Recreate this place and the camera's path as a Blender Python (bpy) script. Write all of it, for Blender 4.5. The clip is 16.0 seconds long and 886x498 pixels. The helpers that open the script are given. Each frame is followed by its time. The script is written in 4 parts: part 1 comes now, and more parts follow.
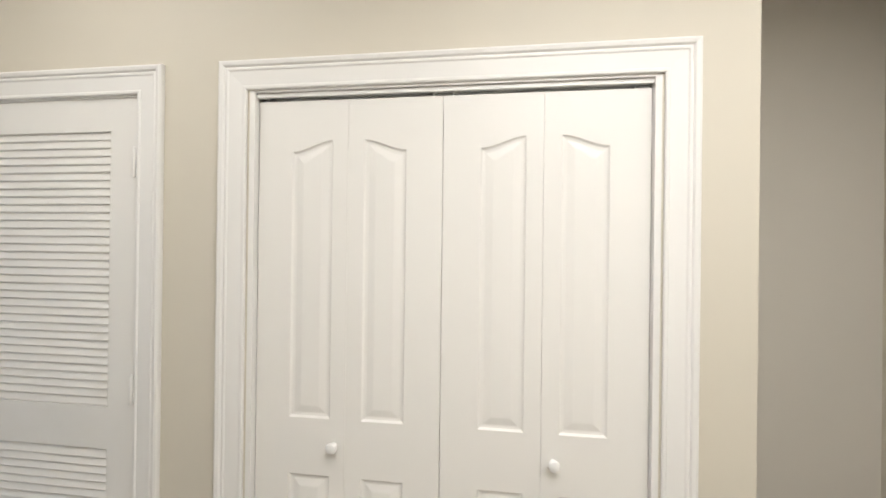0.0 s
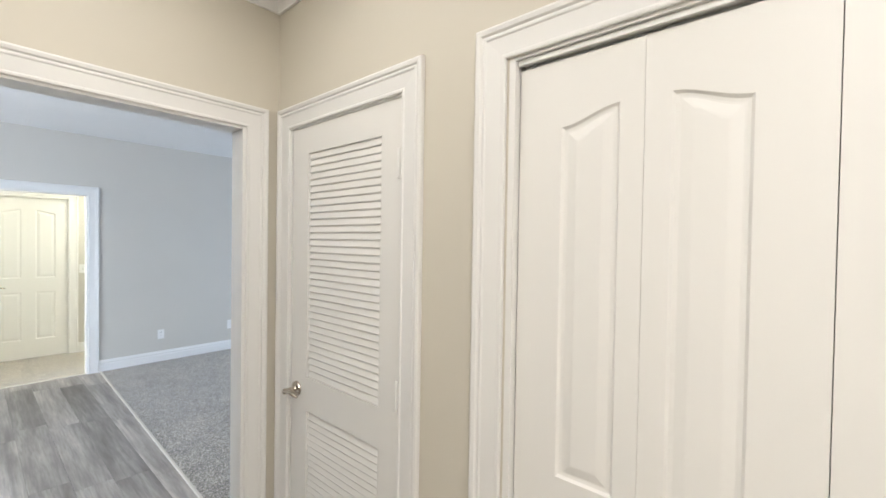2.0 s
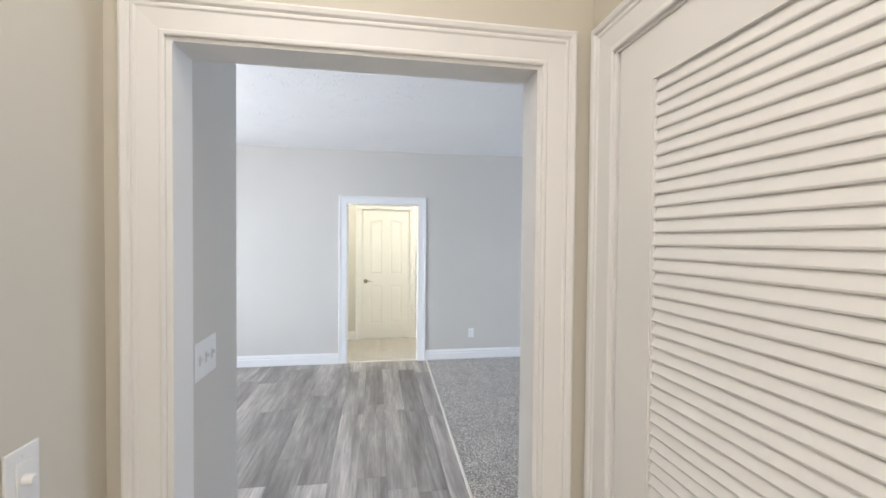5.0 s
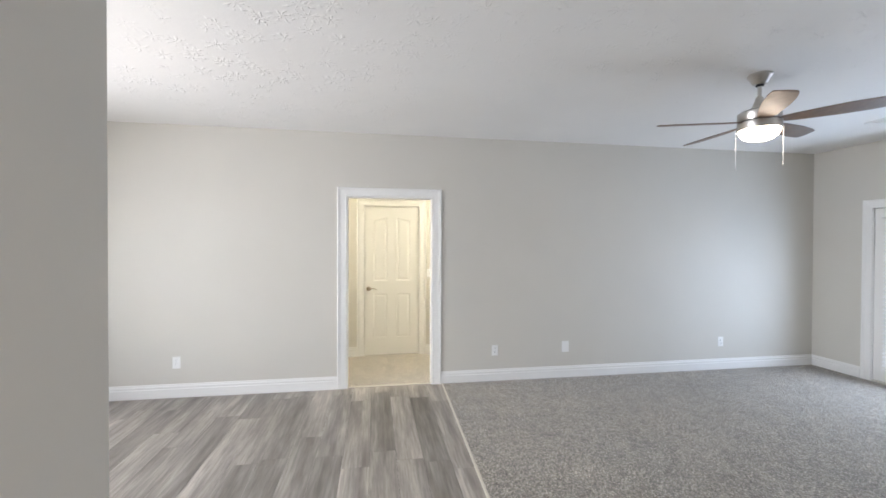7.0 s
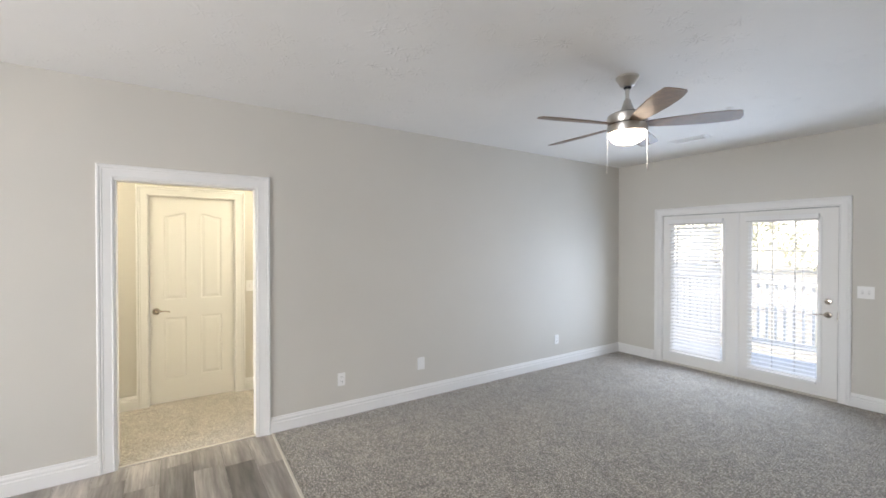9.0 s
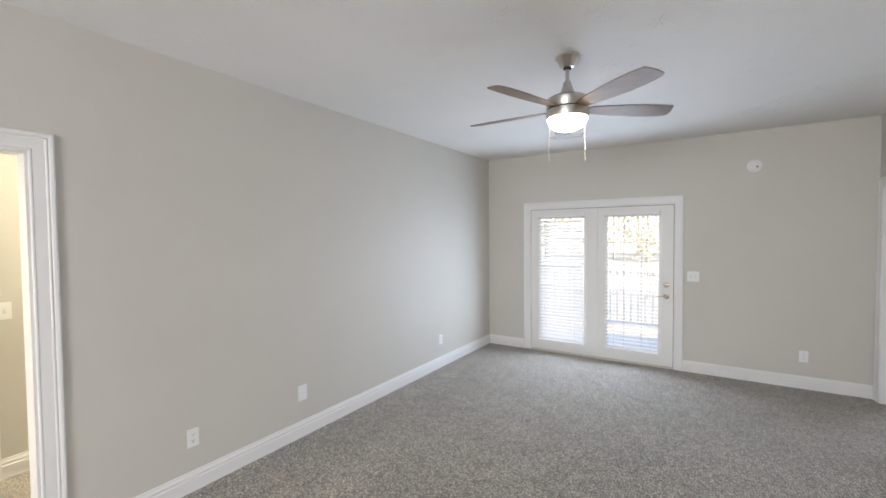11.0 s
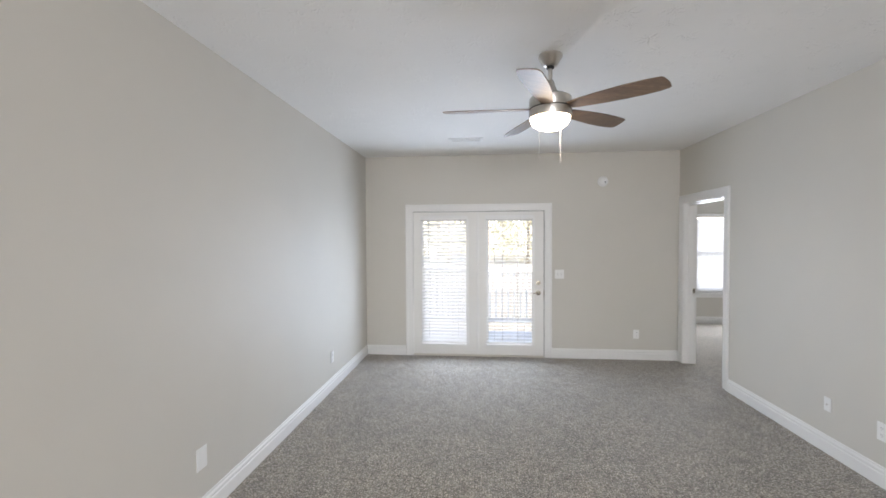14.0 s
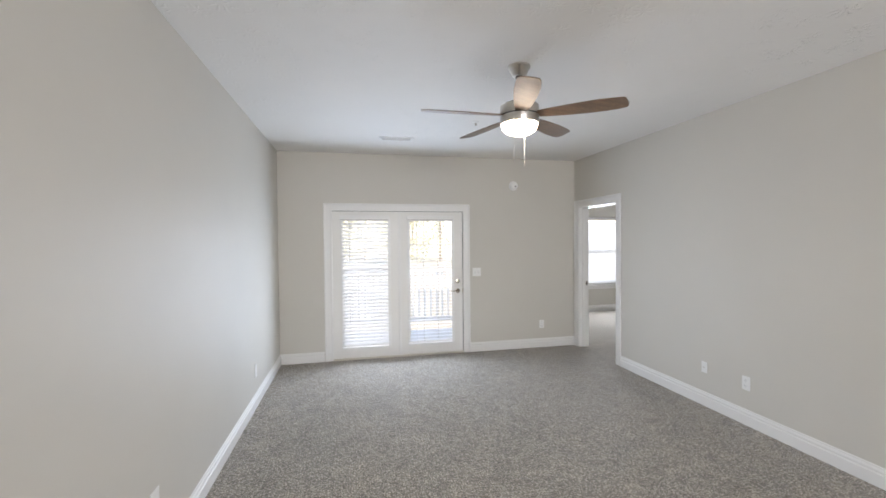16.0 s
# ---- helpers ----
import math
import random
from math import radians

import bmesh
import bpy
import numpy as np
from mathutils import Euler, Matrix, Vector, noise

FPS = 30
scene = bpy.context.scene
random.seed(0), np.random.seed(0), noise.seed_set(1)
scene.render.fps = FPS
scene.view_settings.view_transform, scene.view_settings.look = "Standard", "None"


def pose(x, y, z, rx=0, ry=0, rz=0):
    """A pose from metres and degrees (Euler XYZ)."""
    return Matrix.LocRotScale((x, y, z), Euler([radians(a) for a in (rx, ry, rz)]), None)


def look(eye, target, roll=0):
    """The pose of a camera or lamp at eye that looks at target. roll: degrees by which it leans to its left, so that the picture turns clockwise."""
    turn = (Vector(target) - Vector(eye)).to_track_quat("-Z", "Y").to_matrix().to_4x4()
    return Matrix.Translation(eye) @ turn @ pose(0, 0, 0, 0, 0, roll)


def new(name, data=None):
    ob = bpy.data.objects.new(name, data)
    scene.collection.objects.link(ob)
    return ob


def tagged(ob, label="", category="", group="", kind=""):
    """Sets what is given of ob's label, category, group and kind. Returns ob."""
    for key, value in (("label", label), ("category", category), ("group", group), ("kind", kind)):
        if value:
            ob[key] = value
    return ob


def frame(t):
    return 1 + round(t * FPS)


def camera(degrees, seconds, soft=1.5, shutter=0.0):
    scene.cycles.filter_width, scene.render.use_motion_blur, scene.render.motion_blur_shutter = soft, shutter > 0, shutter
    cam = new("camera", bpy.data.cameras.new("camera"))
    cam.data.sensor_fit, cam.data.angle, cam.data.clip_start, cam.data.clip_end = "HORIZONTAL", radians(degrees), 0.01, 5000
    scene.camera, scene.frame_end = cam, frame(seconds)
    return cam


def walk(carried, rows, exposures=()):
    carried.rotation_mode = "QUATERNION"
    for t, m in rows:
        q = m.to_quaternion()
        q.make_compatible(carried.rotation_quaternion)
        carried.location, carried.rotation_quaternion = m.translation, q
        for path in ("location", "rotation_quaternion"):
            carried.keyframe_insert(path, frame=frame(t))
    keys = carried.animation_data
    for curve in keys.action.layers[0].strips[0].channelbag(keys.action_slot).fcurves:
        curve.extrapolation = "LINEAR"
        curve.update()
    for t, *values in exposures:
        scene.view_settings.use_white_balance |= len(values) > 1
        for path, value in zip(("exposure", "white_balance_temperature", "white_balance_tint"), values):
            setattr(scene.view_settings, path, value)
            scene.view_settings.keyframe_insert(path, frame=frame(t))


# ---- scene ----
cam = camera(94.1, 16.0, 1.7)
PATH = [
    (0, (0.108, 0.142, 1.531), (-0.157, 2.124, 1.535), 0.7),
    (0.5, (0.067, 0.215, 1.562), (-0.461, 2.143, 1.535), 1.1),
    (1, (0.017, 0.292, 1.56), (-0.804, 2.116, 1.536), 1.0),
    (1.5, (-0.05, 0.368, 1.566), (-1.135, 2.048, 1.531), 1.0),
    (2, (-0.109, 0.452, 1.559), (-1.42, 1.962, 1.526), 0.9),
    (2.2, (-0.136, 0.499, 1.565), (-1.536, 1.927, 1.531), 0.9),
    (2.5, (-0.167, 0.548, 1.565), (-1.675, 1.861, 1.526), 0.7),
    (3, (-0.251, 0.607, 1.557), (-1.922, 1.705, 1.514), 0.6),
    (3.5, (-0.408, 0.659, 1.562), (-2.206, 1.534, 1.519), 0.6),
    (4, (-0.548, 0.707, 1.563), (-2.437, 1.362, 1.517), 0.8),
    (4.5, (-0.7, 0.756, 1.566), (-2.644, 1.225, 1.516), 0.6),
    (5, (-0.852, 0.795, 1.569), (-2.826, 1.115, 1.527), 0.5),
    (5.2, (-0.923, 0.794, 1.564), (-2.904, 1.07, 1.519), 0.6),
    (7.3, (-1.805, 0.683, 1.527), (-3.774, 1.035, 1.516), 0.0),
    (7.4, (-1.828, 0.67, 1.529), (-3.789, 1.062, 1.518), 0.2),
    (7.5, (-1.891, 0.673, 1.527), (-3.843, 1.111, 1.519), 0.1),
    (8, (-2.093, 0.689, 1.534), (-3.976, 1.361, 1.526), -0.0),
    (8.5, (-2.33, 0.728, 1.553), (-4.12, 1.62, 1.538), 0.0),
    (9, (-2.552, 0.747, 1.567), (-4.219, 1.852, 1.547), -0.0),
    (9.5, (-2.762, 0.776, 1.596), (-4.305, 2.048, 1.564), 0.1),
    (9.7, (-2.853, 0.788, 1.59), (-4.34, 2.125, 1.554), -0.0),
    (11.8, (-3.779, 0.711, 1.612), (-4.617, 2.526, 1.558), -0.3),
    (12, (-3.854, 0.707, 1.583), (-4.635, 2.547, 1.537), -0.2),
    (12.5, (-4.051, 0.718, 1.584), (-4.683, 2.615, 1.54), -0.3),
    (13, (-4.253, 0.697, 1.583), (-4.73, 2.639, 1.539), -0.2),
    (13.5, (-4.422, 0.723, 1.583), (-4.754, 2.695, 1.532), -0.3),
    (14, (-4.606, 0.728, 1.581), (-4.793, 2.719, 1.533), -0.3),
    (14.5, (-4.791, 0.71, 1.582), (-4.833, 2.709, 1.535), -0.3),
    (15, (-4.948, 0.684, 1.565), (-4.839, 2.68, 1.523), -0.3),
    (15.5, (-5.106, 0.719, 1.547), (-4.84, 2.701, 1.508), -0.4),
    (16, (-5.27, 0.76, 1.56), (-4.842, 2.713, 1.517), -0.5),
]
EXPOSURES = [(0.0, 2.13, 5760, 11), (3.0, 2.24, 5850, 12), (5.0, 2.20, 5950, 14), (7.5, 2.02, 6600, 15), (12.0, 2.0, 6850, 16), (16.0, 2.03, 6950, 16)]
walk(cam, [(t, look(eye, target, roll)) for t, eye, target, roll in PATH], EXPOSURES)

SKY, DOOR_W, DINING_W, HALL_W, CORRIDOR_W, GLOBE_E = 0.14, 6.5, 23.5, 7.8, 9.2, 4.9


# ---- world, sun and lamps ----
world = bpy.data.worlds.new("world")
scene.world = world
world.use_nodes = True
wn = world.node_tree.nodes
sky = wn.new("ShaderNodeTexSky")
sky.sky_type, sky.sun_disc = "NISHITA", False
sky.sun_elevation, sky.sun_rotation = radians(63), radians(143)
wn["Background"].inputs["Strength"].default_value = SKY
world.node_tree.links.new(sky.outputs["Color"], wn["Background"].inputs["Color"])


def lamp(name, kind, energy, colour, m, size=None, size_y=None):
    data = bpy.data.lights.new(name, kind)
    data.energy, data.color = energy, colour
    if kind == "AREA":
        data.shape = "RECTANGLE" if size_y else "DISK"
        data.size = size
        if size_y:
            data.size_y = size_y
    if name == "daylight_french_door":
        data.spread = radians(164)
    if name == "daylight_dining_window":
        data.spread = radians(118)
    if kind == "SUN":
        data.angle = radians(0.5)
    ob = new(name, data)
    ob.matrix_world = m
    return ob


lamp("sun", "SUN", 4.3, (1.0, 0.95, 0.88), look((6, -8, 20), (0, 0, 0)))
DAY = (0.87, 0.935, 1.0)
for x in (-5.101, -4.232):
    lamp("daylight_french_door", "AREA", DOOR_W * 0.88, (0.60, 0.775, 1.0), look((x, 6.185, 1.0), (x, 0, 1.0)), 0.56, 1.6)
    lamp("daylight_behind_blind", "AREA", 1.9, DAY, look((x, 6.258, 1.0), (x, 0, 1.0)), 0.56, 1.6)
lamp("daylight_bedroom_window", "AREA", 5.5, DAY, look((-0.06, 8.768, 1.3), (-0.06, 0, 1.3)), 1.18, 1.3)
lamp("daylight_bedroom", "AREA", 22, (0.74, 0.86, 1.0), look((-0.06, 8.62, 1.3), (-0.06, 0, 1.0)), 1.18, 1.3)
lamp("daylight_dining_window", "AREA", DINING_W, DAY, look((-3.95, -3.3, 1.45), (-4.35, 6, 1.2)), 1.6, 1.6)
# First is the hall's ceiling lamp; the rest are unseen fill lamps, added.
for x, y, f in ((0.42, 0.1, 1.0), (-1.15, 0.60, 0.28), (1.28, -0.6, 0.4), (1.36, 0.60, 0.22)):
    lamp("hall_lamp_and_fill", "AREA", HALL_W * f, (1.0, 0.912, 0.775), look((x, y, 2.66), (x, y, 0)), 0.9)
for y in (-0.55, 2.2):
    lamp("corridor_lamp", "AREA", CORRIDOR_W, (0.985, 0.95, 0.74), look((-6.8, y, 2.66), (-6.8, y, 0)), 0.5)


# ---- materials ----
def material(name):
    m = bpy.data.materials.new(name)
    m.use_nodes = True
    nt = m.node_tree
    return m, nt, nt.nodes["Principled BSDF"]


def node(nt, kind, **values):
    n = nt.nodes.new(kind)
    for k, v in values.items():
        n.inputs[k].default_value = v
    return n


def mixed(nt, fac, a, b):
    n = nt.nodes.new("ShaderNodeMix")
    n.data_type = "RGBA"
    for i, v in ((0, fac), (6, a), (7, b)):
        if hasattr(v, "is_output"):
            nt.links.new(v, n.inputs[i])
        else:
            n.inputs[i].default_value = v if i == 0 else (*v, 1)
    return n.outputs[2]


def bumped(nt, bsdf, height, strength, distance=0.002):
    b = node(nt, "ShaderNodeBump", Strength=strength, Distance=distance)
    nt.links.new(height, b.inputs["Height"])
    nt.links.new(b.outputs["Normal"], bsdf.inputs["Normal"])


def position(nt):
    return nt.nodes.new("ShaderNodeNewGeometry").outputs["Position"]


def noise_of(nt, scale, detail=4, rough=0.55, where=None):
    n = node(nt, "ShaderNodeTexNoise", Scale=scale, Detail=detail, Roughness=rough)
    nt.links.new(where or position(nt), n.inputs["Vector"])
    return n.outputs["Fac"]


def ramp(nt, value, lo, hi):
    r = nt.nodes.new("ShaderNodeMapRange")
    r.inputs["From Min"].default_value, r.inputs["From Max"].default_value = lo, hi
    nt.links.new(value, r.inputs["Value"])
    return r.outputs["Result"]


def paint(name, colour, rough=0.6, mottle=0.03, peel=0.12, peel_scale=260):
    """Painted surface: faint roller mottle over metres, fine peel in the film."""
    m, nt, b = material(name)
    big = ramp(nt, noise_of(nt, 1.3, 3), 0.3, 0.7)
    dark = tuple(c * (1 - mottle) for c in colour)
    nt.links.new(mixed(nt, big, dark, colour), b.inputs["Base Color"])
    b.inputs["Roughness"].default_value = rough
    b.inputs["Specular IOR Level"].default_value = 0.35
    bumped(nt, b, noise_of(nt, peel_scale, 3), peel, 0.0006)
    return m


def metal(name, colour, rough=0.3, brushed=90):
    m, nt, b = material(name)
    g = noise_of(nt, brushed, 4)
    nt.links.new(mixed(nt, g, tuple(c * 0.85 for c in colour), colour), b.inputs["Base Color"])
    b.inputs["Metallic"].default_value = 1
    b.inputs["Roughness"].default_value = rough
    bumped(nt, b, g, 0.05, 0.0004)
    return m


def carpet_material(name, dark, light):
    m, nt, b = material(name)
    pos = position(nt)
    wob = node(nt, "ShaderNodeTexNoise", Scale=25.0, Detail=2.0)
    nt.links.new(pos, wob.inputs["Vector"])
    vec = nt.nodes.new("ShaderNodeVectorMath")
    vec.operation = "MULTIPLY_ADD"
    nt.links.new(wob.outputs["Color"], vec.inputs[0])
    vec.inputs[1].default_value = (0.012, 0.006, 0.0)
    nt.links.new(pos, vec.inputs[2])
    rows = nt.nodes.new("ShaderNodeVectorMath")
    rows.operation = "MULTIPLY"
    rows.inputs[1].default_value = (0.62, 1.05, 1.0)
    nt.links.new(vec.outputs["Vector"], rows.inputs[0])
    tuft = node(nt, "ShaderNodeTexVoronoi", Scale=100.0, Randomness=0.55)
    nt.links.new(rows.outputs["Vector"], tuft.inputs["Vector"])
    fleck = ramp(nt, noise_of(nt, 125, 3, 0.8), 0.39, 0.61)
    base = mixed(nt, fleck, dark, light)
    # Shade between the tufts is put into the colour.
    shade = ramp(nt, tuft.outputs["Distance"], 0.18, 0.62)
    base2 = mixed(nt, shade, (1.22, 1.22, 1.22), (0.28, 0.27, 0.26))
    mul = nt.nodes.new("ShaderNodeMix")
    mul.data_type, mul.blend_type = "RGBA", "MULTIPLY"
    mul.inputs[0].default_value = 0.85
    nt.links.new(base, mul.inputs[6])
    nt.links.new(base2, mul.inputs[7])
    swirl = node(nt, "ShaderNodeTexNoise", Scale=4.5, Detail=6.0, Roughness=0.65, Distortion=1.6)
    nt.links.new(pos, swirl.inputs["Vector"])
    nap = ramp(nt, swirl.outputs["Fac"], 0.36, 0.68)
    trod = mixed(nt, nap, (0.82, 0.82, 0.82), (1.13, 1.125, 1.11))
    mul2 = nt.nodes.new("ShaderNodeMix")
    mul2.data_type, mul2.blend_type = "RGBA", "MULTIPLY"
    mul2.inputs[0].default_value = 1
    nt.links.new(mul.outputs[2], mul2.inputs[6])
    nt.links.new(trod, mul2.inputs[7])
    nt.links.new(mul2.outputs[2], b.inputs["Base Color"])
    b.inputs["Roughness"].default_value = 0.95
    b.inputs["Specular IOR Level"].default_value = 0.1
    b.inputs["Sheen Weight"].default_value = 0.4
    inv = nt.nodes.new("ShaderNodeMath")
    inv.operation = "MULTIPLY_ADD"
    nt.links.new(tuft.outputs["Distance"], inv.inputs[0])
    inv.inputs[1].default_value = -1.0
    nt.links.new(noise_of(nt, 60, 3), inv.inputs[2])
    bumped(nt, b, inv.outputs[0], 0.9, 0.008)
    return m


def wood_material(name, tones, along=(0.8, 10, 10), rough=0.42):
    """Printed wood: long streaks and cathedral grain, each piece shifted and toned by its own random number."""
    m, nt, b = material(name)
    rnd = nt.nodes.new("ShaderNodeObjectInfo").outputs["Random"]
    off = nt.nodes.new("ShaderNodeVectorMath")
    off.operation = "MULTIPLY_ADD"
    comb = nt.nodes.new("ShaderNodeCombineXYZ")
    nt.links.new(rnd, comb.inputs[0])
    nt.links.new(rnd, comb.inputs[1])
    nt.links.new(comb.outputs[0], off.inputs[0])
    off.inputs[1].default_value = (37.0, 11.0, 0)
    nt.links.new(position(nt), off.inputs[2])
    sc = nt.nodes.new("ShaderNodeVectorMath")
    sc.operation = "MULTIPLY"
    nt.links.new(off.outputs[0], sc.inputs[0])
    sc.inputs[1].default_value = along
    grain = noise_of(nt, 1.0, 7, 0.62, sc.outputs[0])
    fine = nt.nodes.new("ShaderNodeVectorMath")
    fine.operation = "MULTIPLY"
    nt.links.new(off.outputs[0], fine.inputs[0])
    fine.inputs[1].default_value = (along[0] * 4, along[1] * 7, along[2] * 7)
    streak = noise_of(nt, 1.0, 3, 0.6, fine.outputs[0])
    c1 = mixed(nt, ramp(nt, grain, 0.30, 0.70), tones[0], tones[1])
    c2 = mixed(nt, ramp(nt, streak, 0.42, 0.66), c1, tones[2])
    half = nt.nodes.new("ShaderNodeMix")
    half.data_type = "RGBA"
    half.inputs[0].default_value = 0.55
    nt.links.new(c1, half.inputs[6])
    nt.links.new(c2, half.inputs[7])
    tone = nt.nodes.new("ShaderNodeMapRange")
    nt.links.new(rnd, tone.inputs["Value"])
    tone.inputs["To Min"].default_value, tone.inputs["To Max"].default_value = 0.72, 1.25
    hsv = nt.nodes.new("ShaderNodeHueSaturation")
    nt.links.new(half.outputs[2], hsv.inputs["Color"])
    nt.links.new(tone.outputs["Result"], hsv.inputs["Value"])
    nt.links.new(hsv.outputs["Color"], b.inputs["Base Color"])
    rr = nt.nodes.new("ShaderNodeMapRange")
    nt.links.new(grain, rr.inputs["Value"])
    rr.inputs["To Min"].default_value, rr.inputs["To Max"].default_value = rough - 0.08, rough + 0.12
    nt.links.new(rr.outputs["Result"], b.inputs["Roughness"])
    bumped(nt, b, streak, 0.15, 0.0006)
    return m


def maths(nt, op, a, b=0.0):
    n = nt.nodes.new("ShaderNodeMath")
    n.operation = op
    for i, v in ((0, a), (1, b)):
        if hasattr(v, "is_output"):
            nt.links.new(v, n.inputs[i])
        else:
            n.inputs[i].default_value = v
    return n.outputs[0]


def ceiling_material(name, colour):
    """White ceiling stamped with a round brush: each stamp leaves a ring of short radial ridges."""
    m, nt, b = material(name)
    pos = position(nt)
    cell = node(nt, "ShaderNodeTexVoronoi", Scale=6.4, Randomness=0.9)
    nt.links.new(pos, cell.inputs["Vector"])
    local = nt.nodes.new("ShaderNodeVectorMath")
    local.operation = "SUBTRACT"
    nt.links.new(pos, local.inputs[0])
    nt.links.new(cell.outputs["Position"], local.inputs[1])
    xyz = nt.nodes.new("ShaderNodeSeparateXYZ")
    nt.links.new(local.outputs[0], xyz.inputs[0])
    angle = maths(nt, "ARCTAN2", xyz.outputs[1], xyz.outputs[0])
    wobble = maths(nt, "MULTIPLY", noise_of(nt, 22, 3), 9.0)
    ridge = ramp(nt, maths(nt, "SINE", maths(nt, "ADD", maths(nt, "MULTIPLY", angle, 8.0), wobble)), 0.15, 0.95)
    reach = maths(nt, "MULTIPLY", ramp(nt, cell.outputs["Distance"], 0.08, 0.2), ramp(nt, cell.outputs["Distance"], 0.55, 0.3))
    broken = maths(nt, "MULTIPLY", ramp(nt, noise_of(nt, 1.6, 3), 0.30, 0.62), ramp(nt, noise_of(nt, 34, 2), 0.40, 0.60))
    stamp = maths(nt, "MULTIPLY", maths(nt, "MULTIPLY", ridge, reach), broken)
    nt.links.new(mixed(nt, ramp(nt, noise_of(nt, 0.9, 3), 0.3, 0.7), tuple(c * 0.96 for c in colour), colour), b.inputs["Base Color"])
    b.inputs["Roughness"].default_value = 0.72
    bumped(nt, b, maths(nt, "ADD", stamp, maths(nt, "MULTIPLY", noise_of(nt, 14, 4), 0.25)), 0.6, 0.009)
    return m


WALL = paint("wall_paint", (0.61, 0.583, 0.53), 0.55)
TRIM = paint("trim_paint", (0.80, 0.79, 0.77), 0.38, 0.012, 0.02, 200)
DOOR = paint("door_paint", (0.80, 0.785, 0.755), 0.42, 0.015, 0.04, 200)
PLASTIC = paint("white_plastic", (0.82, 0.815, 0.80), 0.35, 0.01, 0.02, 400)
SLAT = paint("blind_slat", (0.84, 0.84, 0.84), 0.45, 0.01, 0.02, 300)
tl = SLAT.node_tree.nodes.new("ShaderNodeBsdfTranslucent")
tl.inputs["Color"].default_value = (0.84, 0.85, 0.86, 1)
mx = SLAT.node_tree.nodes.new("ShaderNodeMixShader")
mx.inputs[0].default_value = 0.45
SLAT.node_tree.links.new(SLAT.node_tree.nodes["Principled BSDF"].outputs[0], mx.inputs[1])
SLAT.node_tree.links.new(tl.outputs[0], mx.inputs[2])
SLAT.node_tree.links.new(mx.outputs[0], SLAT.node_tree.nodes["Material Output"].inputs["Surface"])
CEIL = ceiling_material("ceiling_plaster", (0.84, 0.825, 0.80))
CARPET = carpet_material("carpet_loop", (0.222, 0.193, 0.156), (0.795, 0.727, 0.63))
PLANK = wood_material("vinyl_plank", ((0.13, 0.116, 0.103), (0.56, 0.513, 0.462), (0.185, 0.164, 0.146)), (0.9, 8, 8))
BLADE = wood_material("blade_wood", ((0.135, 0.083, 0.052), (0.27, 0.18, 0.115), (0.10, 0.062, 0.042)), (3, 30, 30), 0.42)
NICKEL = metal("brushed_nickel", (0.68, 0.65, 0.61), 0.31)
CHROME = metal("satin_chrome", (0.54, 0.485, 0.41), 0.24)
STRIPM = paint("transition_strip", (0.66, 0.62, 0.54), 0.35, 0.08)
# Grey puts the slight shadow round each toggle into the paint.
SLOTSHADE = paint("switch_slot_shade", (0.66, 0.655, 0.64), 0.45)
HALLWALL = paint("hall_wall_paint", (0.642, 0.602, 0.515), 0.55)
DARK = paint("dark_slot", (0.03, 0.03, 0.03), 0.6)
# Wall colour darkened for the shade in spaces behind shut doors.
SHADOWGAP = paint("closet_shade_paint", (0.45, 0.43, 0.40), 0.7)
RAILW = paint("rail_paint", (0.88, 0.88, 0.87), 0.45)
DECKM = paint("deck_concrete", (0.66, 0.655, 0.64), 0.8, 0.12, 0.3, 60)
SIDING = paint("siding", (0.62, 0.60, 0.55), 0.7)
EARTH = carpet_material("dry_lawn", (0.20, 0.185, 0.135), (0.31, 0.28, 0.21))
BARK = paint("bark", (0.42, 0.37, 0.31), 0.9, 0.3, 0.6, 20)
LEAF = paint("leaf", (0.55, 0.525, 0.42), 0.6, 0.12, 0.1, 8)
lt_ = LEAF.node_tree.nodes.new("ShaderNodeBsdfTranslucent")
lt_.inputs["Color"].default_value = (0.58, 0.575, 0.43, 1)
lm_ = LEAF.node_tree.nodes.new("ShaderNodeMixShader")
lm_.inputs[0].default_value = 0.6
LEAF.node_tree.links.new(LEAF.node_tree.nodes["Principled BSDF"].outputs[0], lm_.inputs[1])
LEAF.node_tree.links.new(lt_.outputs[0], lm_.inputs[2])
LEAF.node_tree.links.new(lm_.outputs[0], LEAF.node_tree.nodes["Material Output"].inputs["Surface"])
# White bars' backlit darkening put into one grey, also used for the wand.
GRILLE = paint("grille_shade_grey", (0.52, 0.51, 0.50), 0.5, 0.02)

# Faint emission added so that the far hill looks sunlit and washed out.
HILL_GLOW, nt_, b_ = material("glowing_hillside")
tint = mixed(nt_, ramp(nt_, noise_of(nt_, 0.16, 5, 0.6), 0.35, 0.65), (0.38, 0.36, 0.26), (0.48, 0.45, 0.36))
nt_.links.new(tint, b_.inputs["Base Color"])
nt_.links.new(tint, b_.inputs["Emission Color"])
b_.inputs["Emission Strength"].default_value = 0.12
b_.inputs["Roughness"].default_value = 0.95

GLASS, nt_, b_ = material("window_glass")
b_.inputs["Base Color"].default_value = (0.97, 0.985, 0.98, 1)
b_.inputs["Roughness"].default_value = 0.0
b_.inputs["Transmission Weight"].default_value = 1.0
b_.inputs["IOR"].default_value = 1.02
b_.inputs["Specular IOR Level"].default_value = 0.5

GLOBE, nt_, b_ = material("lit_glass_bowl")
b_.inputs["Base Color"].default_value = (0.9, 0.88, 0.84, 1)
b_.inputs["Roughness"].default_value = 0.3
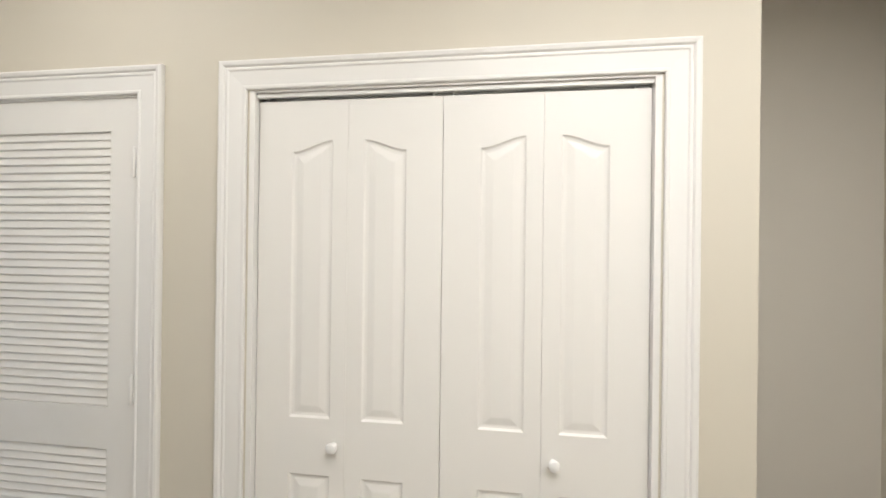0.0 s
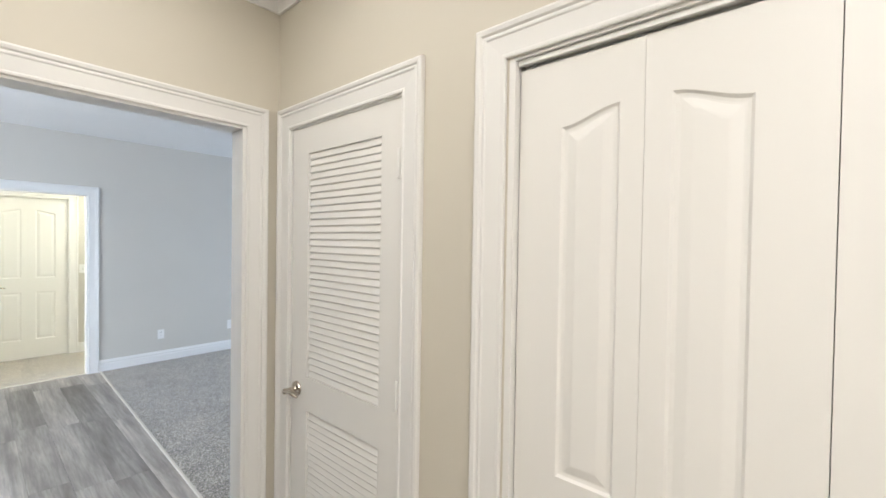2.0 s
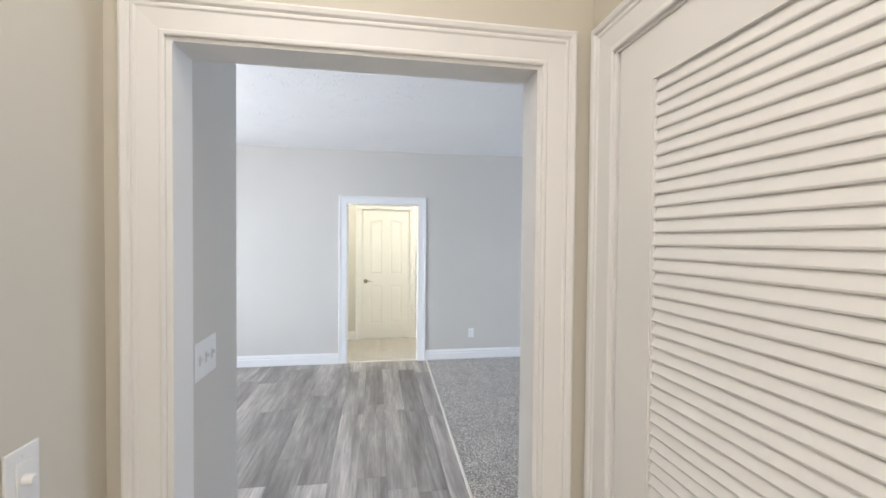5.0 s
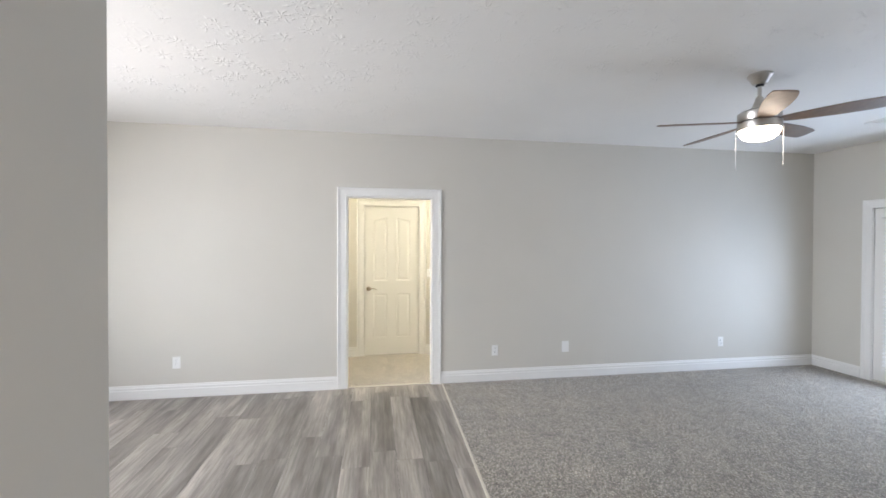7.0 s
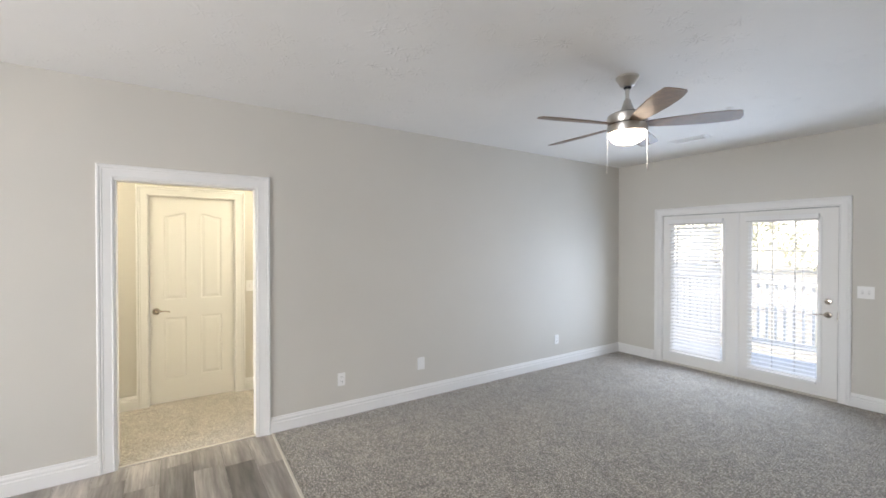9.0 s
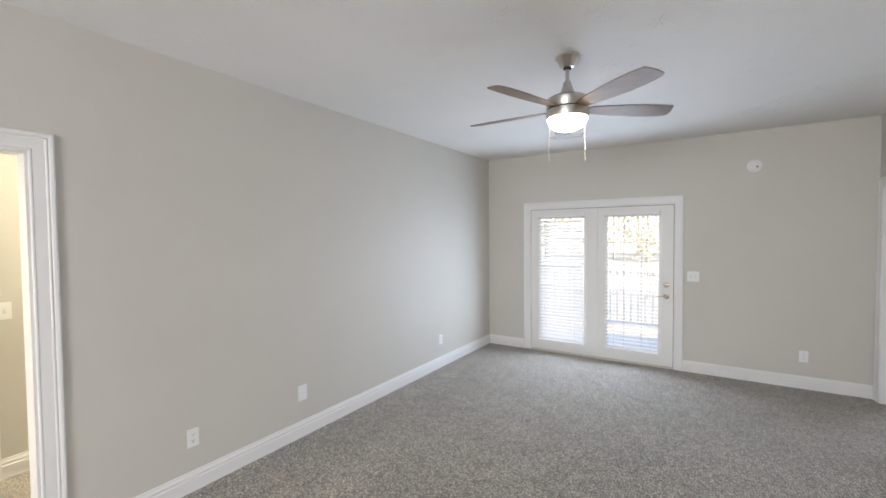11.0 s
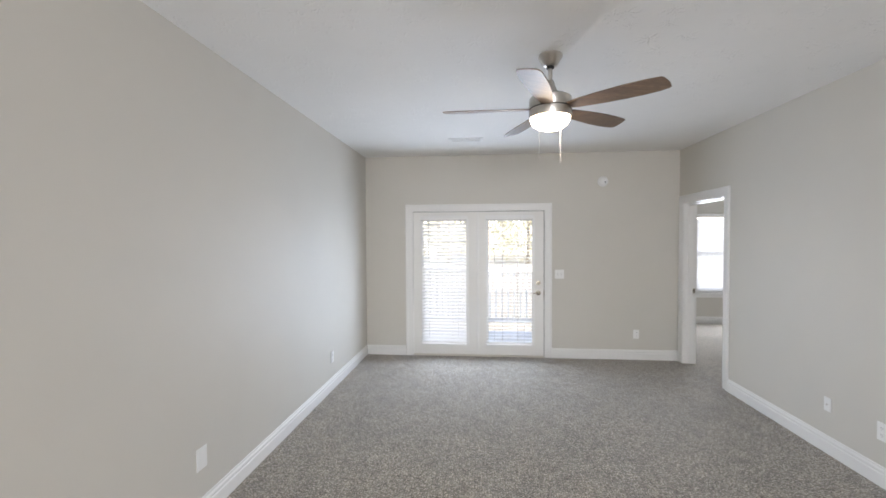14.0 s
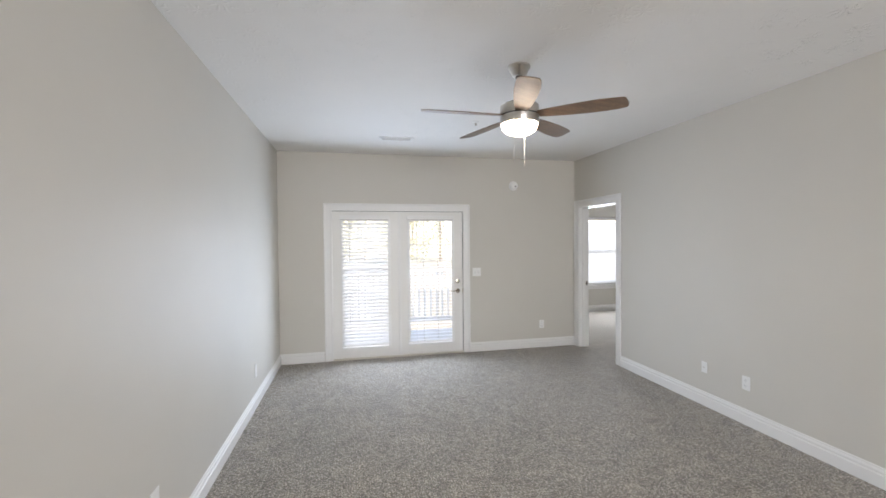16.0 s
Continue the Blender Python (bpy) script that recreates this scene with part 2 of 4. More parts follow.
b_.inputs["Emission Color"].default_value = (1.0, 0.86, 0.68, 1)
b_.inputs["Emission Strength"].default_value = GLOBE_E

SHADE, nt_, b_ = material("lit_glass_shade")
b_.inputs["Base Color"].default_value = (0.88, 0.87, 0.85, 1)
b_.inputs["Roughness"].default_value = 0.25
b_.inputs["Emission Color"].default_value = (1.0, 0.88, 0.74, 1)
b_.inputs["Emission Strength"].default_value = 1.7


# ---- mesh helpers ----
def part(name, bm, mat, parent=None, label="", smooth=False):
    """Links a bmesh as one mesh object, under parent where one is given."""
    bmesh.ops.recalc_face_normals(bm, faces=bm.faces)
    me = bpy.data.meshes.new(name)
    bm.to_mesh(me)
    bm.free()
    me.materials.append(mat)
    if smooth:
        for p in me.polygons:
            p.use_smooth = True
        me.set_sharp_from_angle(angle=radians(38))
    ob = new(name, me)
    if parent:
        ob.parent = parent
    if label:
        ob["label"] = label
    return ob


def shared(name, me, parent, loc):
    """One more piece on a shared mesh."""
    ob = new(name, me)
    ob.parent = parent
    ob.location = loc
    return ob


def thing(name, label, category, group="", kind="", loc=(0, 0, 0)):
    ob = new(name)
    ob.location = loc
    return tagged(ob, label, category, group, kind)


def add_box(bm, x0, x1, y0, y1, z0, z1, bevel=0.0):
    vs = [bm.verts.new((x, y, z)) for x in (x0, x1) for y in (y0, y1) for z in (z0, z1)]
    fs = [bm.faces.new([vs[i] for i in f]) for f in ((0, 1, 3, 2), (4, 6, 7, 5), (0, 4, 5, 1), (2, 3, 7, 6), (0, 2, 6, 4), (1, 5, 7, 3))]
    if bevel:
        es = list({e for f in fs for e in f.edges})
        bmesh.ops.bevel(bm, geom=es, offset=bevel, segments=2, affect="EDGES", profile=0.6)


def box(x0, x1, y0, y1, z0, z1, bevel=0.0):
    bm = bmesh.new()
    add_box(bm, x0, x1, y0, y1, z0, z1, bevel)
    return bm


def lathe(profile, segments=32, axis="Z", at=(0, 0, 0)):
    """Turns (radius, height) points round an axis."""
    bm = bmesh.new()
    rings = []
    for r, h in profile:
        ring = []
        for k in range(segments):
            a = 2 * math.pi * k / segments
            c, s = r * math.cos(a), r * math.sin(a)
            p = {"Z": (c, s, h), "Y": (c, h, s), "X": (h, c, s)}[axis]
            ring.append(bm.verts.new((p[0] + at[0], p[1] + at[1], p[2] + at[2])))
        rings.append(ring)
    for a, b in zip(rings, rings[1:]):
        for k in range(segments):
            bm.faces.new((a[k], a[(k + 1) % segments], b[(k + 1) % segments], b[k]))
    for ring in (rings[0], rings[-1]):
        bm.faces.new(ring)
    return bm


def tube(points, radius, sides=10, flat=1.0):
    """A bar of round or flattened section along points."""
    bm = bmesh.new()
    rings = []
    pts = [Vector(p) for p in points]
    for i, p in enumerate(pts):
        d = (pts[min(i + 1, len(pts) - 1)] - pts[max(i - 1, 0)]).normalized()
        side = d.cross(Vector((0, 0, 1)))
        if side.length < 0.1:
            side = d.cross(Vector((1, 0, 0)))
        side.normalize()
        up = side.cross(d)
        r = radius[i] if isinstance(radius, (list, tuple)) else radius
        rings.append([bm.verts.new(p + side * r * math.cos(2 * math.pi * k / sides) + up * r * flat * math.sin(2 * math.pi * k / sides)) for k in range(sides)])
    for a, b in zip(rings, rings[1:]):
        for k in range(sides):
            bm.faces.new((a[k], a[(k + 1) % sides], b[(k + 1) % sides], b[k]))
    bm.faces.new(rings[0])
    bm.faces.new(rings[-1])
    return bm


def wall(name, axis, at, thick, lo, hi, z0, z1, openings, mat, label):
    """A wall that stands at 'at' (its first face) and is 'thick' deep along axis, from lo to hi, with openings (a, b, bottom, top)."""
    bm = bmesh.new()

    def slab(a, b, c, d):
        if b - a > 1e-4 and d - c > 1e-4:
            if axis == "x":
                add_box(bm, min(at, at + thick), max(at, at + thick), a, b, c, d)
            else:
                add_box(bm, a, b, min(at, at + thick), max(at, at + thick), c, d)
    cur = lo
    for a, b, c, d in sorted(openings):
        slab(cur, a, z0, z1)
        slab(a, b, z0, c)
        slab(a, b, d, z1)
        cur = b
    slab(cur, hi, z0, z1)
    return tagged(part(name, bm, mat), label, "wall", kind="structure")


CASING = [(0.0, 0.0), (0.0, 0.009), (0.003, 0.011), (0.009, 0.011), (0.013, 0.008), (0.058, 0.011), (0.062, 0.0145), (0.067, 0.0145),
          (0.071, 0.012), (0.076, 0.018), (0.086, 0.020), (0.092, 0.017), (0.094, 0.012), (0.094, 0.0)]


def casing(name, origin, u, n, w, h, parent=None, label="", cut=(1.0, 1.0), mat=None):
    """Mitred moulding round an opening: origin at its foot, u along the wall, n out of it. cut narrows the first or last leg."""
    bm = bmesh.new()
    o, u, n, up = Vector(origin), Vector(u), Vector(n), Vector((0, 0, 1))
    rings = []
    for k in range(4):
        ring = []
        for a, b in CASING:
            a0, a1 = min(a, 0.094 * cut[0]), min(a, 0.094 * cut[1])
            p = {0: (-a0, 0), 1: (-a0, h + a), 2: (w + a1, h + a), 3: (w + a1, 0)}[k]
            ring.append(bm.verts.new(o + u * p[0] + up * p[1] + n * (b + 0.0005)))
        rings.append(ring)
    for a, b in zip(rings, rings[1:]):
        for i in range(len(a) - 1):
            bm.faces.new((a[i], a[i + 1], b[i + 1], b[i]))
    ob = part(name, bm, mat or TRIM, parent, label)
    if not parent:
        tagged(ob, label, "trim", kind="structure")
    return ob


BASE = [(0.0, 0.0), (0.0, 0.014), (0.086, 0.016), (0.091, 0.009), (0.097, 0.009), (0.103, 0.0130), (0.112, 0.012), (0.120, 0.006), (0.132, 0.005), (0.135, 0.0)]
CROWN = [(2.57, 0.0), (2.57, 0.012), (2.582, 0.016), (2.60, 0.022), (2.625, 0.04), (2.645, 0.062), (2.655, 0.07), (2.665, 0.072), (2.672, 0.082), (2.694, 0.082), (2.694, 0.0)]


def run(name, p, q, n, profile, label, mitre=(0, 0), mat=None):
    """Moulding along a wall from p to q (plan points), out of it along n. mitre: how much each end draws in (+) or out (-) with the depth."""
    bm = bmesh.new()
    p, q, n = Vector((*p, 0)), Vector((*q, 0)), Vector((*n, 0))
    d = (q - p).normalized()
    rings = []
    for end, m in ((p, mitre[0]), (q, -mitre[1])):
        rings.append([bm.verts.new(end + d * (b * m) + n * (b + 0.0005) + Vector((0, 0, z))) for z, b in profile])
    for i in range(len(profile) - 1):
        bm.faces.new((rings[0][i], rings[0][i + 1], rings[1][i + 1], rings[1][i]))
    for r in rings:
        bm.faces.new(r)
    return tagged(part(name, bm, mat or TRIM), label, "trim", kind="structure")


def jambs(name, axis, at, thick, a, b, h, label, t=0.018):
    """Lining boards of an opening: two legs and a head, as one mesh."""
    bm = bmesh.new()
    lo, hi = min(at, at + thick) - 0.001, max(at, at + thick) + 0.001
    for c, d, e, f in ((a, a + t, 0, h), (b - t, b, 0, h), (a + t, b - t, h - t, h)):
        if axis == "x":
            add_box(bm, lo, hi, c, d, e, f)
        else:
            add_box(bm, c, d, lo, hi, e, f)
    return tagged(part(name, bm, TRIM), label, "door frame", kind="structure")


# ---- plan ----
XL, XR, YF, ZC = -6.18, -2.095, 6.25, 2.695
XH, XHB = -1.91, -2.015      # wall with the opening: hall face and living-room face
YB = 1.378                 # closet wall of the hall
XC = -7.42                  # far wall of the corridor
YBED = 8.69
WHITE = "smooth greige painted plaster wall"

wall("wall_west", "x", XL, -0.12, -3.4, YF + 0.15, 0, ZC, [(0.42, 1.345, 0, 2.035)], WALL, WHITE)
wall("wall_north", "y", YF, 0.15, XL, XR, 0, ZC, [(-5.55, -3.785, 0, 1.965)], WALL, WHITE)
wall("wall_east", "x", XR, 0.15, 1.47, YBED, 0, ZC, [(5.26, 6.141, 0, 2.025)], WALL, WHITE)
wall("wall_opening", "x", XHB + 0.006, 0.099, 0.18, 1.47, 0, ZC, [(0.306, 1.236, 0, 2.045)], HALLWALL, "cream painted wall with a cased opening to the living room")
for a, b in ((0.18, 0.306), (1.236, 1.47)):
    wall("wall_opening_back", "x", XHB, 0.0055, a, b, 0, ZC, [], WALL, "greige face of the opening wall")
wall("wall_opening_back", "x", XHB, 0.0055, 0.306, 1.236, 2.045, ZC, [], WALL, "greige face of the opening wall")
wall("wall_closets", "y", YB, 0.12, XH, 0.817, 0, ZC, [(-1.81, -1.08, 0, 2.05), (-0.692, 0.563, 0, 2.048)], HALLWALL, "cream painted hall wall with two closet doors")
wall("wall_switches", "y", 0.266, -0.086, -2.54, XHB, 0, ZC, [], WALL, "greige stub wall beside the opening")
wall("wall_hall_south", "y", 0.18, -0.12, XHB, -0.9, 0, ZC, [], HALLWALL, WHITE)
wall("wall_kitchen", "x", -2.54, 0.12, -3.4, 0.18, 0, ZC, [], WALL, WHITE)
wall("wall_foyer_west", "x", -0.9, -0.12, -1.8, 0.06, 0, ZC, [], HALLWALL, WHITE)
wall("wall_foyer_south", "y", -1.8, -0.12, -1.02, 2.0, 0, ZC, [], HALLWALL, WHITE)
wall("wall_foyer_east", "x", 1.75, 0.12, -1.8, 3.1, 0, ZC, [], HALLWALL, WHITE)
wall("wall_recess_west", "x", 0.817, -0.12, 1.47, 3.0, 0, ZC, [], HALLWALL, WHITE)
wall("wall_recess_north", "y", 3.0, 0.12, 0.697, 1.75, 0, ZC, [], HALLWALL, WHITE)
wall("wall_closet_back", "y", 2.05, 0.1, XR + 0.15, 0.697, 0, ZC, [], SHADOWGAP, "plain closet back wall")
wall("wall_dining_south", "y", -3.4, -0.15, XL - 0.12, -2.34, 0, ZC, [(-5.5, -3.3, 0.6, 2.2)], WALL, WHITE)
wall("wall_corridor_west", "x", XC, -0.12, -1.4, 3.2, 0, ZC, [(0.562, 1.335, 0, 2.055)], WALL, "cream corridor wall")
wall("wall_corridor_south", "y", -1.4, -0.12, XC - 0.12, XL - 0.12, 0, ZC, [], WALL, WHITE)
wall("wall_corridor_north", "y", 3.2, 0.12, XC - 0.12, XL - 0.12, 0, ZC, [], WALL, WHITE)
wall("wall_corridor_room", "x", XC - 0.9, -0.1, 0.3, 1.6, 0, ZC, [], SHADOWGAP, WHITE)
wall("wall_bedroom_north", "y", YBED, 0.15, XR, 2.4, 0, ZC, [(-0.72, 0.60, 0.57, 2.02)], WALL, WHITE)
wall("wall_bedroom_east", "x", 2.4, 0.12, 2.15, YBED + 0.15, 0, ZC, [], WALL, WHITE)
wall("wall_bedroom_south", "y", 2.15, 0.1, XR + 0.15, 2.4, 0, ZC, [], WALL, WHITE)

for nm, (x0, x1, y0, y1), lab in (("ceiling", (XL - 0.12, XR + 0.07, -3.55, YF + 0.15), "white ceiling with slapped-brush plaster texture"),
                                  ("ceiling_hall", (XR + 0.07, 1.87, -1.92, 3.12), "plain white hall ceiling"),
                                  ("ceiling_bedroom", (XR + 0.07, 2.52, 3.12, YBED + 0.15), "white bedroom ceiling"),
                                  ("ceiling_corridor", (XC - 1.0, XL - 0.12, -1.52, 3.32), "white corridor ceiling")):
    tagged(part(nm, box(x0, x1, y0, y1, ZC, ZC + 0.12), CEIL), lab, "ceiling", kind="structure")

# floors: carpet and planks meet on a line that runs slightly aslant
SA, SB = (-6.19, 1.449), (-2.03, 1.345)


def sheet(name, pts, z0, z1, mat, label, category):
    bm = bmesh.new()
    top = [bm.verts.new((x, y, z1)) for x, y in pts]
    bot = [bm.verts.new((x, y, z0)) for x, y in pts]
    bm.faces.new(top)
    bm.faces.new(bot[::-1])
    for i in range(len(pts)):
        j = (i + 1) % len(pts)
        bm.faces.new((top[i], bot[i], bot[j], top[j]))
    return tagged(part(name, bm, mat), label, category, kind="structure")


sheet("floor_carpet", [(XL, SA[1] + 0.004), (XHB, SB[1] + 0.004), (XHB, YF), (XL, YF)], -0.05, 0.006, CARPET, "grey taupe looped-pile wall-to-wall carpet", "carpet")
sheet("floor_bedroom", [(XR + 0.0, 2.15), (2.4, 2.15), (2.4, YBED), (XR + 0.0, YBED)], -0.06, 0.0035, CARPET, "grey taupe bedroom carpet", "carpet")
sheet("floor_corridor", [(XC - 0.9, -1.4), (XL - 0.02, -1.4), (XL - 0.02, 3.2), (XC - 0.9, 3.2)], -0.055, 0.003, CARPET, "tan carpet in the corridor under warm light", "carpet")
floor = sheet("floor_planks", [(XL - 0.02, -3.4), (1.75, -3.4), (1.75, 3.0), (XHB, 3.0), (XHB, SB[1]), (XL - 0.02, SA[1])], -0.08, -0.0035, DARK, "grey wood-look vinyl plank floor", "floor")
strip = part("threshold_strip", box(0, 4.162, -0.009, 0.009, 0.0, 0.011, 0.003), STRIPM)
strip.matrix_world = Matrix.Translation((SA[0] + 0.005, SA[1], 0)) @ Matrix.Rotation(math.atan2(SB[1] - SA[1], SB[0] - SA[0]), 4, "Z")
tagged(strip, "slim pale metal strip between planks and carpet", "floor trim", kind="structure")
tagged(part("threshold_strip", box(XL - 0.034, XL - 0.016, 0.438, 1.327, 0.0, 0.010, 0.003), STRIPM), "slim pale metal strip in the corridor opening", "floor trim", kind="structure")

# mouldings
BL = "white painted ogee baseboard"
run("baseboard", (XL, -3.4), (XL, 0.331), (1, 0), BASE, BL)
run("baseboard", (XL, 1.434), (XL, YF), (1, 0), BASE, BL, (0, 1))
run("baseboard", (XL, YF), (-5.639, YF), (0, -1), BASE, BL, (1, 0))
run("baseboard", (-3.696, YF), (XR, YF), (0, -1), BASE, BL, (0, 0))
run("baseboard", (XR, 1.47), (XR, 5.170), (-1, 0), BASE, BL)
run("baseboard", (XC, -1.4), (XC, 0.485), (1, 0), BASE, BL)
run("baseboard", (XC, 1.412), (XC, 3.2), (1, 0), BASE, BL)
run("baseboard", (XL - 0.12, -1.4), (XL - 0.12, 0.33), (-1, 0), BASE, BL)
run("baseboard", (XR + 0.15, YBED), (2.4, YBED), (0, -1), BASE, BL)
run("baseboard", (-2.54, -3.4), (-2.54, 0.266), (-1, 0), BASE, BL, (0, -1))
run("baseboard", (-2.54, 0.266), (XHB, 0.266), (0, 1), BASE, BL, (-1, 0))
run("baseboard", (-0.996, YB), (-0.794, YB), (0, -1), BASE, BL)
run("baseboard", (0.664, YB), (0.817, YB), (0, -1), BASE, BL)
CL = "white crown moulding along the hall ceiling"
run("crown_moulding", (XH, 0.18), (XH, YB), (1, 0), CROWN, CL, (1, 1))
run("crown_moulding", (XH, YB), (0.817, YB), (0, -1), CROWN, CL, (1, -1))
run("crown_moulding", (XH, 0.18), (-0.9, 0.18), (0, 1), CROWN, CL, (1, 0))

jambs("door_frame_opening", "x", XHB, 0.105, 0.306, 1.236, 2.045, "white lining of the opening between hall and living room")
casing("trim_opening", (XH, 0.311, 0), (0, 1, 0), (1, 0, 0), 0.92, 2.037, label="white moulded casing round the hall opening")
casing("trim_opening_back", (XHB, 0.311, 0), (0, 1, 0), (-1, 0, 0), 0.92, 2.037, label="white moulded casing on the living-room side", cut=(0.3, 1))
jambs("door_frame_corridor", "x", XL, -0.12, 0.42, 1.345, 2.035, "white lining of the corridor opening")
casing("trim_corridor", (XL, 0.425, 0), (0, 1, 0), (1, 0, 0), 0.915, 2.027, label="white moulded casing round the corridor opening")
casing("trim_corridor_back", (XL - 0.12, 0.425, 0), (0, 1, 0), (-1, 0, 0), 0.915, 2.027, label="white moulded casing on the corridor side")
jambs("door_frame_bedroom", "x", XR, 0.15, 5.26, 6.141, 2.025, "white lining of the bedroom doorway with a strike plate")
casing("trim_bedroom", (XR, 5.265, 0), (0, 1, 0), (-1, 0, 0), 0.871, 2.015, label="white moulded casing round the bedroom doorway")
stop = bmesh.new()
for a, b in ((5.278, 5.289), (6.112, 6.123)):
    add_box(stop, -2.045, -2.008, a, b, 0, 1.996)
add_box(stop, -2.045, -2.008, 5.289, 6.112, 1.985, 1.996)
tagged(part("trim_door_stop", stop, TRIM), "white door stop in the bedroom doorway", "trim", kind="structure")
strike = thing("strike_plate", "small satin metal strike plate on the door lining", "strike plate", loc=(-1.975, 6.122, 0.92))
part("plate", box(-0.016, 0.016, -0.002, 0.001, -0.028, 0.028, 0.0008), CHROME, strike)
part("slot", box(-0.007, 0.007, -0.0028, -0.0018, -0.012, 0.012), DARK, strike)


# ---- doors ----
def panel_loop(x0, x1, z0, z1, rise):
    """Outline of a panel; rise lifts its top towards x1 (+) or x0 (-), or both ways round a crown (0: square)."""
    pts = [(x0, z0), (x1, z0)]
    n = 12
    for k in range(n + 1):
        f = 1 - k / n
        x = x0 + (x1 - x0) * f
        g = f if rise > 0 else 1 - f
        s = g * g * (3 - 2 * g)
        pts.append((x, z1 + (abs(rise) * s if rise else 0)))
    return pts


def panelled(w, h, thick, panels, z0=0.0):
    """A moulded door leaf in the x-z plane, front at y=0 facing -y, with sunk and raised panels."""
    bm = bmesh.new()
    rim = [bm.verts.new(p) for p in ((0, 0, z0), (w, 0, z0), (w, 0, h), (0, 0, h))]
    edges = [bm.edges.new((rim[i], rim[(i + 1) % 4])) for i in range(4)]
    loops = []
    for x0, x1, a, b, rise in panels:
        pts = panel_loop(x0, x1, a, b, rise)
        cx, cz = (x0 + x1) / 2, (a + b) / 2
        rings = []
        for inset, depth in ((0, 0), (0.006, 0.0055), (0.012, 0.0065), (0.016, 0.0065), (0.036, 0.002), (0.040, 0.0015)):
            fx, fz = 1 - 2 * inset / (x1 - x0), 1 - 2 * inset / (b - a)
            rings.append([bm.verts.new((cx + (x - cx) * fx, depth, cz + (z - cz) * fz)) for x, z in pts])
        n = len(pts)
        for r, s in zip(rings, rings[1:]):
            for i in range(n):
                bm.faces.new((r[i], r[(i + 1) % n], s[(i + 1) % n], s[i]))
        bm.faces.new(rings[-1])
        edges += [bm.edges.get((rings[0][i], rings[0][(i + 1) % n])) for i in range(n)]
    bmesh.ops.triangle_fill(bm, edges=edges, use_beauty=True)
    back = [bm.verts.new((v.co.x, thick, v.co.z)) for v in rim]
    for i in range(4):
        j = (i + 1) % 4
        bm.faces.new((rim[i], rim[j], back[j], back[i]))
    bm.faces.new(back[::-1])
    return bm


def lever(parent, at, way=1, reach=1.0):
    """Round rose and a curved lever that points along way * x, standing out along -y."""
    h = part("door_handle", lathe([(0.031, 0.0), (0.032, -0.004), (0.029, -0.010), (0.016, -0.013), (0.011, -0.020), (0.011, -0.050), (0.0125, -0.053), (0.0125, -0.062), (0.009, -0.065)], 28, "Y"), CHROME, parent, "satin nickel lever handle", True)
    h.location = at
    way *= reach
    pts = [(0, -0.056, 0), (way * 0.02, -0.058, 0.004), (way * 0.045, -0.058, 0.006), (way * 0.075, -0.056, 0.003), (way * 0.100, -0.051, -0.003), (way * 0.112, -0.047, -0.007)]
    part("lever", tube(pts, [0.010, 0.0105, 0.010, 0.009, 0.0085, 0.006], 12, 0.7), CHROME, h, smooth=True)
    return h


def hinge(parent, at):
    bm = lathe([(0.005, -0.046), (0.0062, -0.044), (0.0062, 0.044), (0.005, 0.046), (0.0048, 0.052), (0.002, 0.055)], 14)
    add_box(bm, -0.009, 0.0, 0.006, 0.0125, -0.044, 0.044)
    h = part("hinge", bm, TRIM, parent, "white painted hinge", True)
    h.location = at
    return h


# louvred closet door
ld = thing("door_1", "white louvred closet door, shut, with a satin lever", "door", kind="structure", loc=(-1.786, 1.382, 0.008))
LW, LH = 0.686, 2.028
lb = bmesh.new()
for x0, x1, z0, z1 in ((0, 0.122, 0, LH), (LW - 0.100, LW, 0, LH), (0.122, LW - 0.100, 1.912, LH), (0.122, LW - 0.100, 0.832, 0.975), (0.122, LW - 0.100, 0, 0.16)):
    add_box(lb, x0, x1, 0, 0.035, z0, z1)
part("leaf", lb, DOOR, ld)
sb = bmesh.new()
for x0, x1, z0, z1 in ((0.122, LW - 0.100, 0.975, 1.912), (0.122, LW - 0.100, 0.16, 0.832)):
    add_box(sb, x0, x0 + 0.007, 0.003, 0.033, z0, z1, 0.002)
    add_box(sb, x1 - 0.007, x1, 0.003, 0.033, z0, z1, 0.002)
part("louvre_frame", sb, DOOR, ld)
lv = bmesh.new()
w2 = (LW - 0.100 - 0.122) - 0.012
prof = [(0.0, 0.0), (0.004, -0.0015), (0.0115, 0.0300), (0.0122, 0.0345), (0.0078, 0.0355), (0.0002, 0.0075), (-0.001, 0.0035)]
r0 = [lv.verts.new((0, y, z)) for y, z in prof]
r1 = [lv.verts.new((w2, y, z)) for y, z in prof]
for i in range(len(prof)):
    j = (i + 1) % len(prof)
    lv.faces.new((r0[i], r0[j], r1[j], r1[i]))
lv.faces.new(r0)
lv.faces.new(r1)
first = part("slat", lv, DOOR, ld)
first.location = (0.128, 0.0035, 0.977)
PITCH = 0.0275
for k in range(1, 34):
    shared("slat", first.data, ld, (0.128, 0.0035, 0.977 + k * PITCH))
for k in range(24):
    shared("slat", first.data, ld, (0.128, 0.0035, 0.164 + k * PITCH))
lever(ld, (0.050, 0, 0.912), 1, 0.72)
for z in (0.25, 1.04, 1.80):
    hinge(ld, (LW + 0.001, -0.014, z))
jambs("door_frame_louvre", "y", YB, 0.12, -1.81, -1.08, 2.05, "white lining of the louvred closet door")
casing("trim_louvre", (-1.800, YB, 0), (1, 0, 0), (0, -1, 0), 0.709, 2.039, label="white moulded casing round the louvred door")

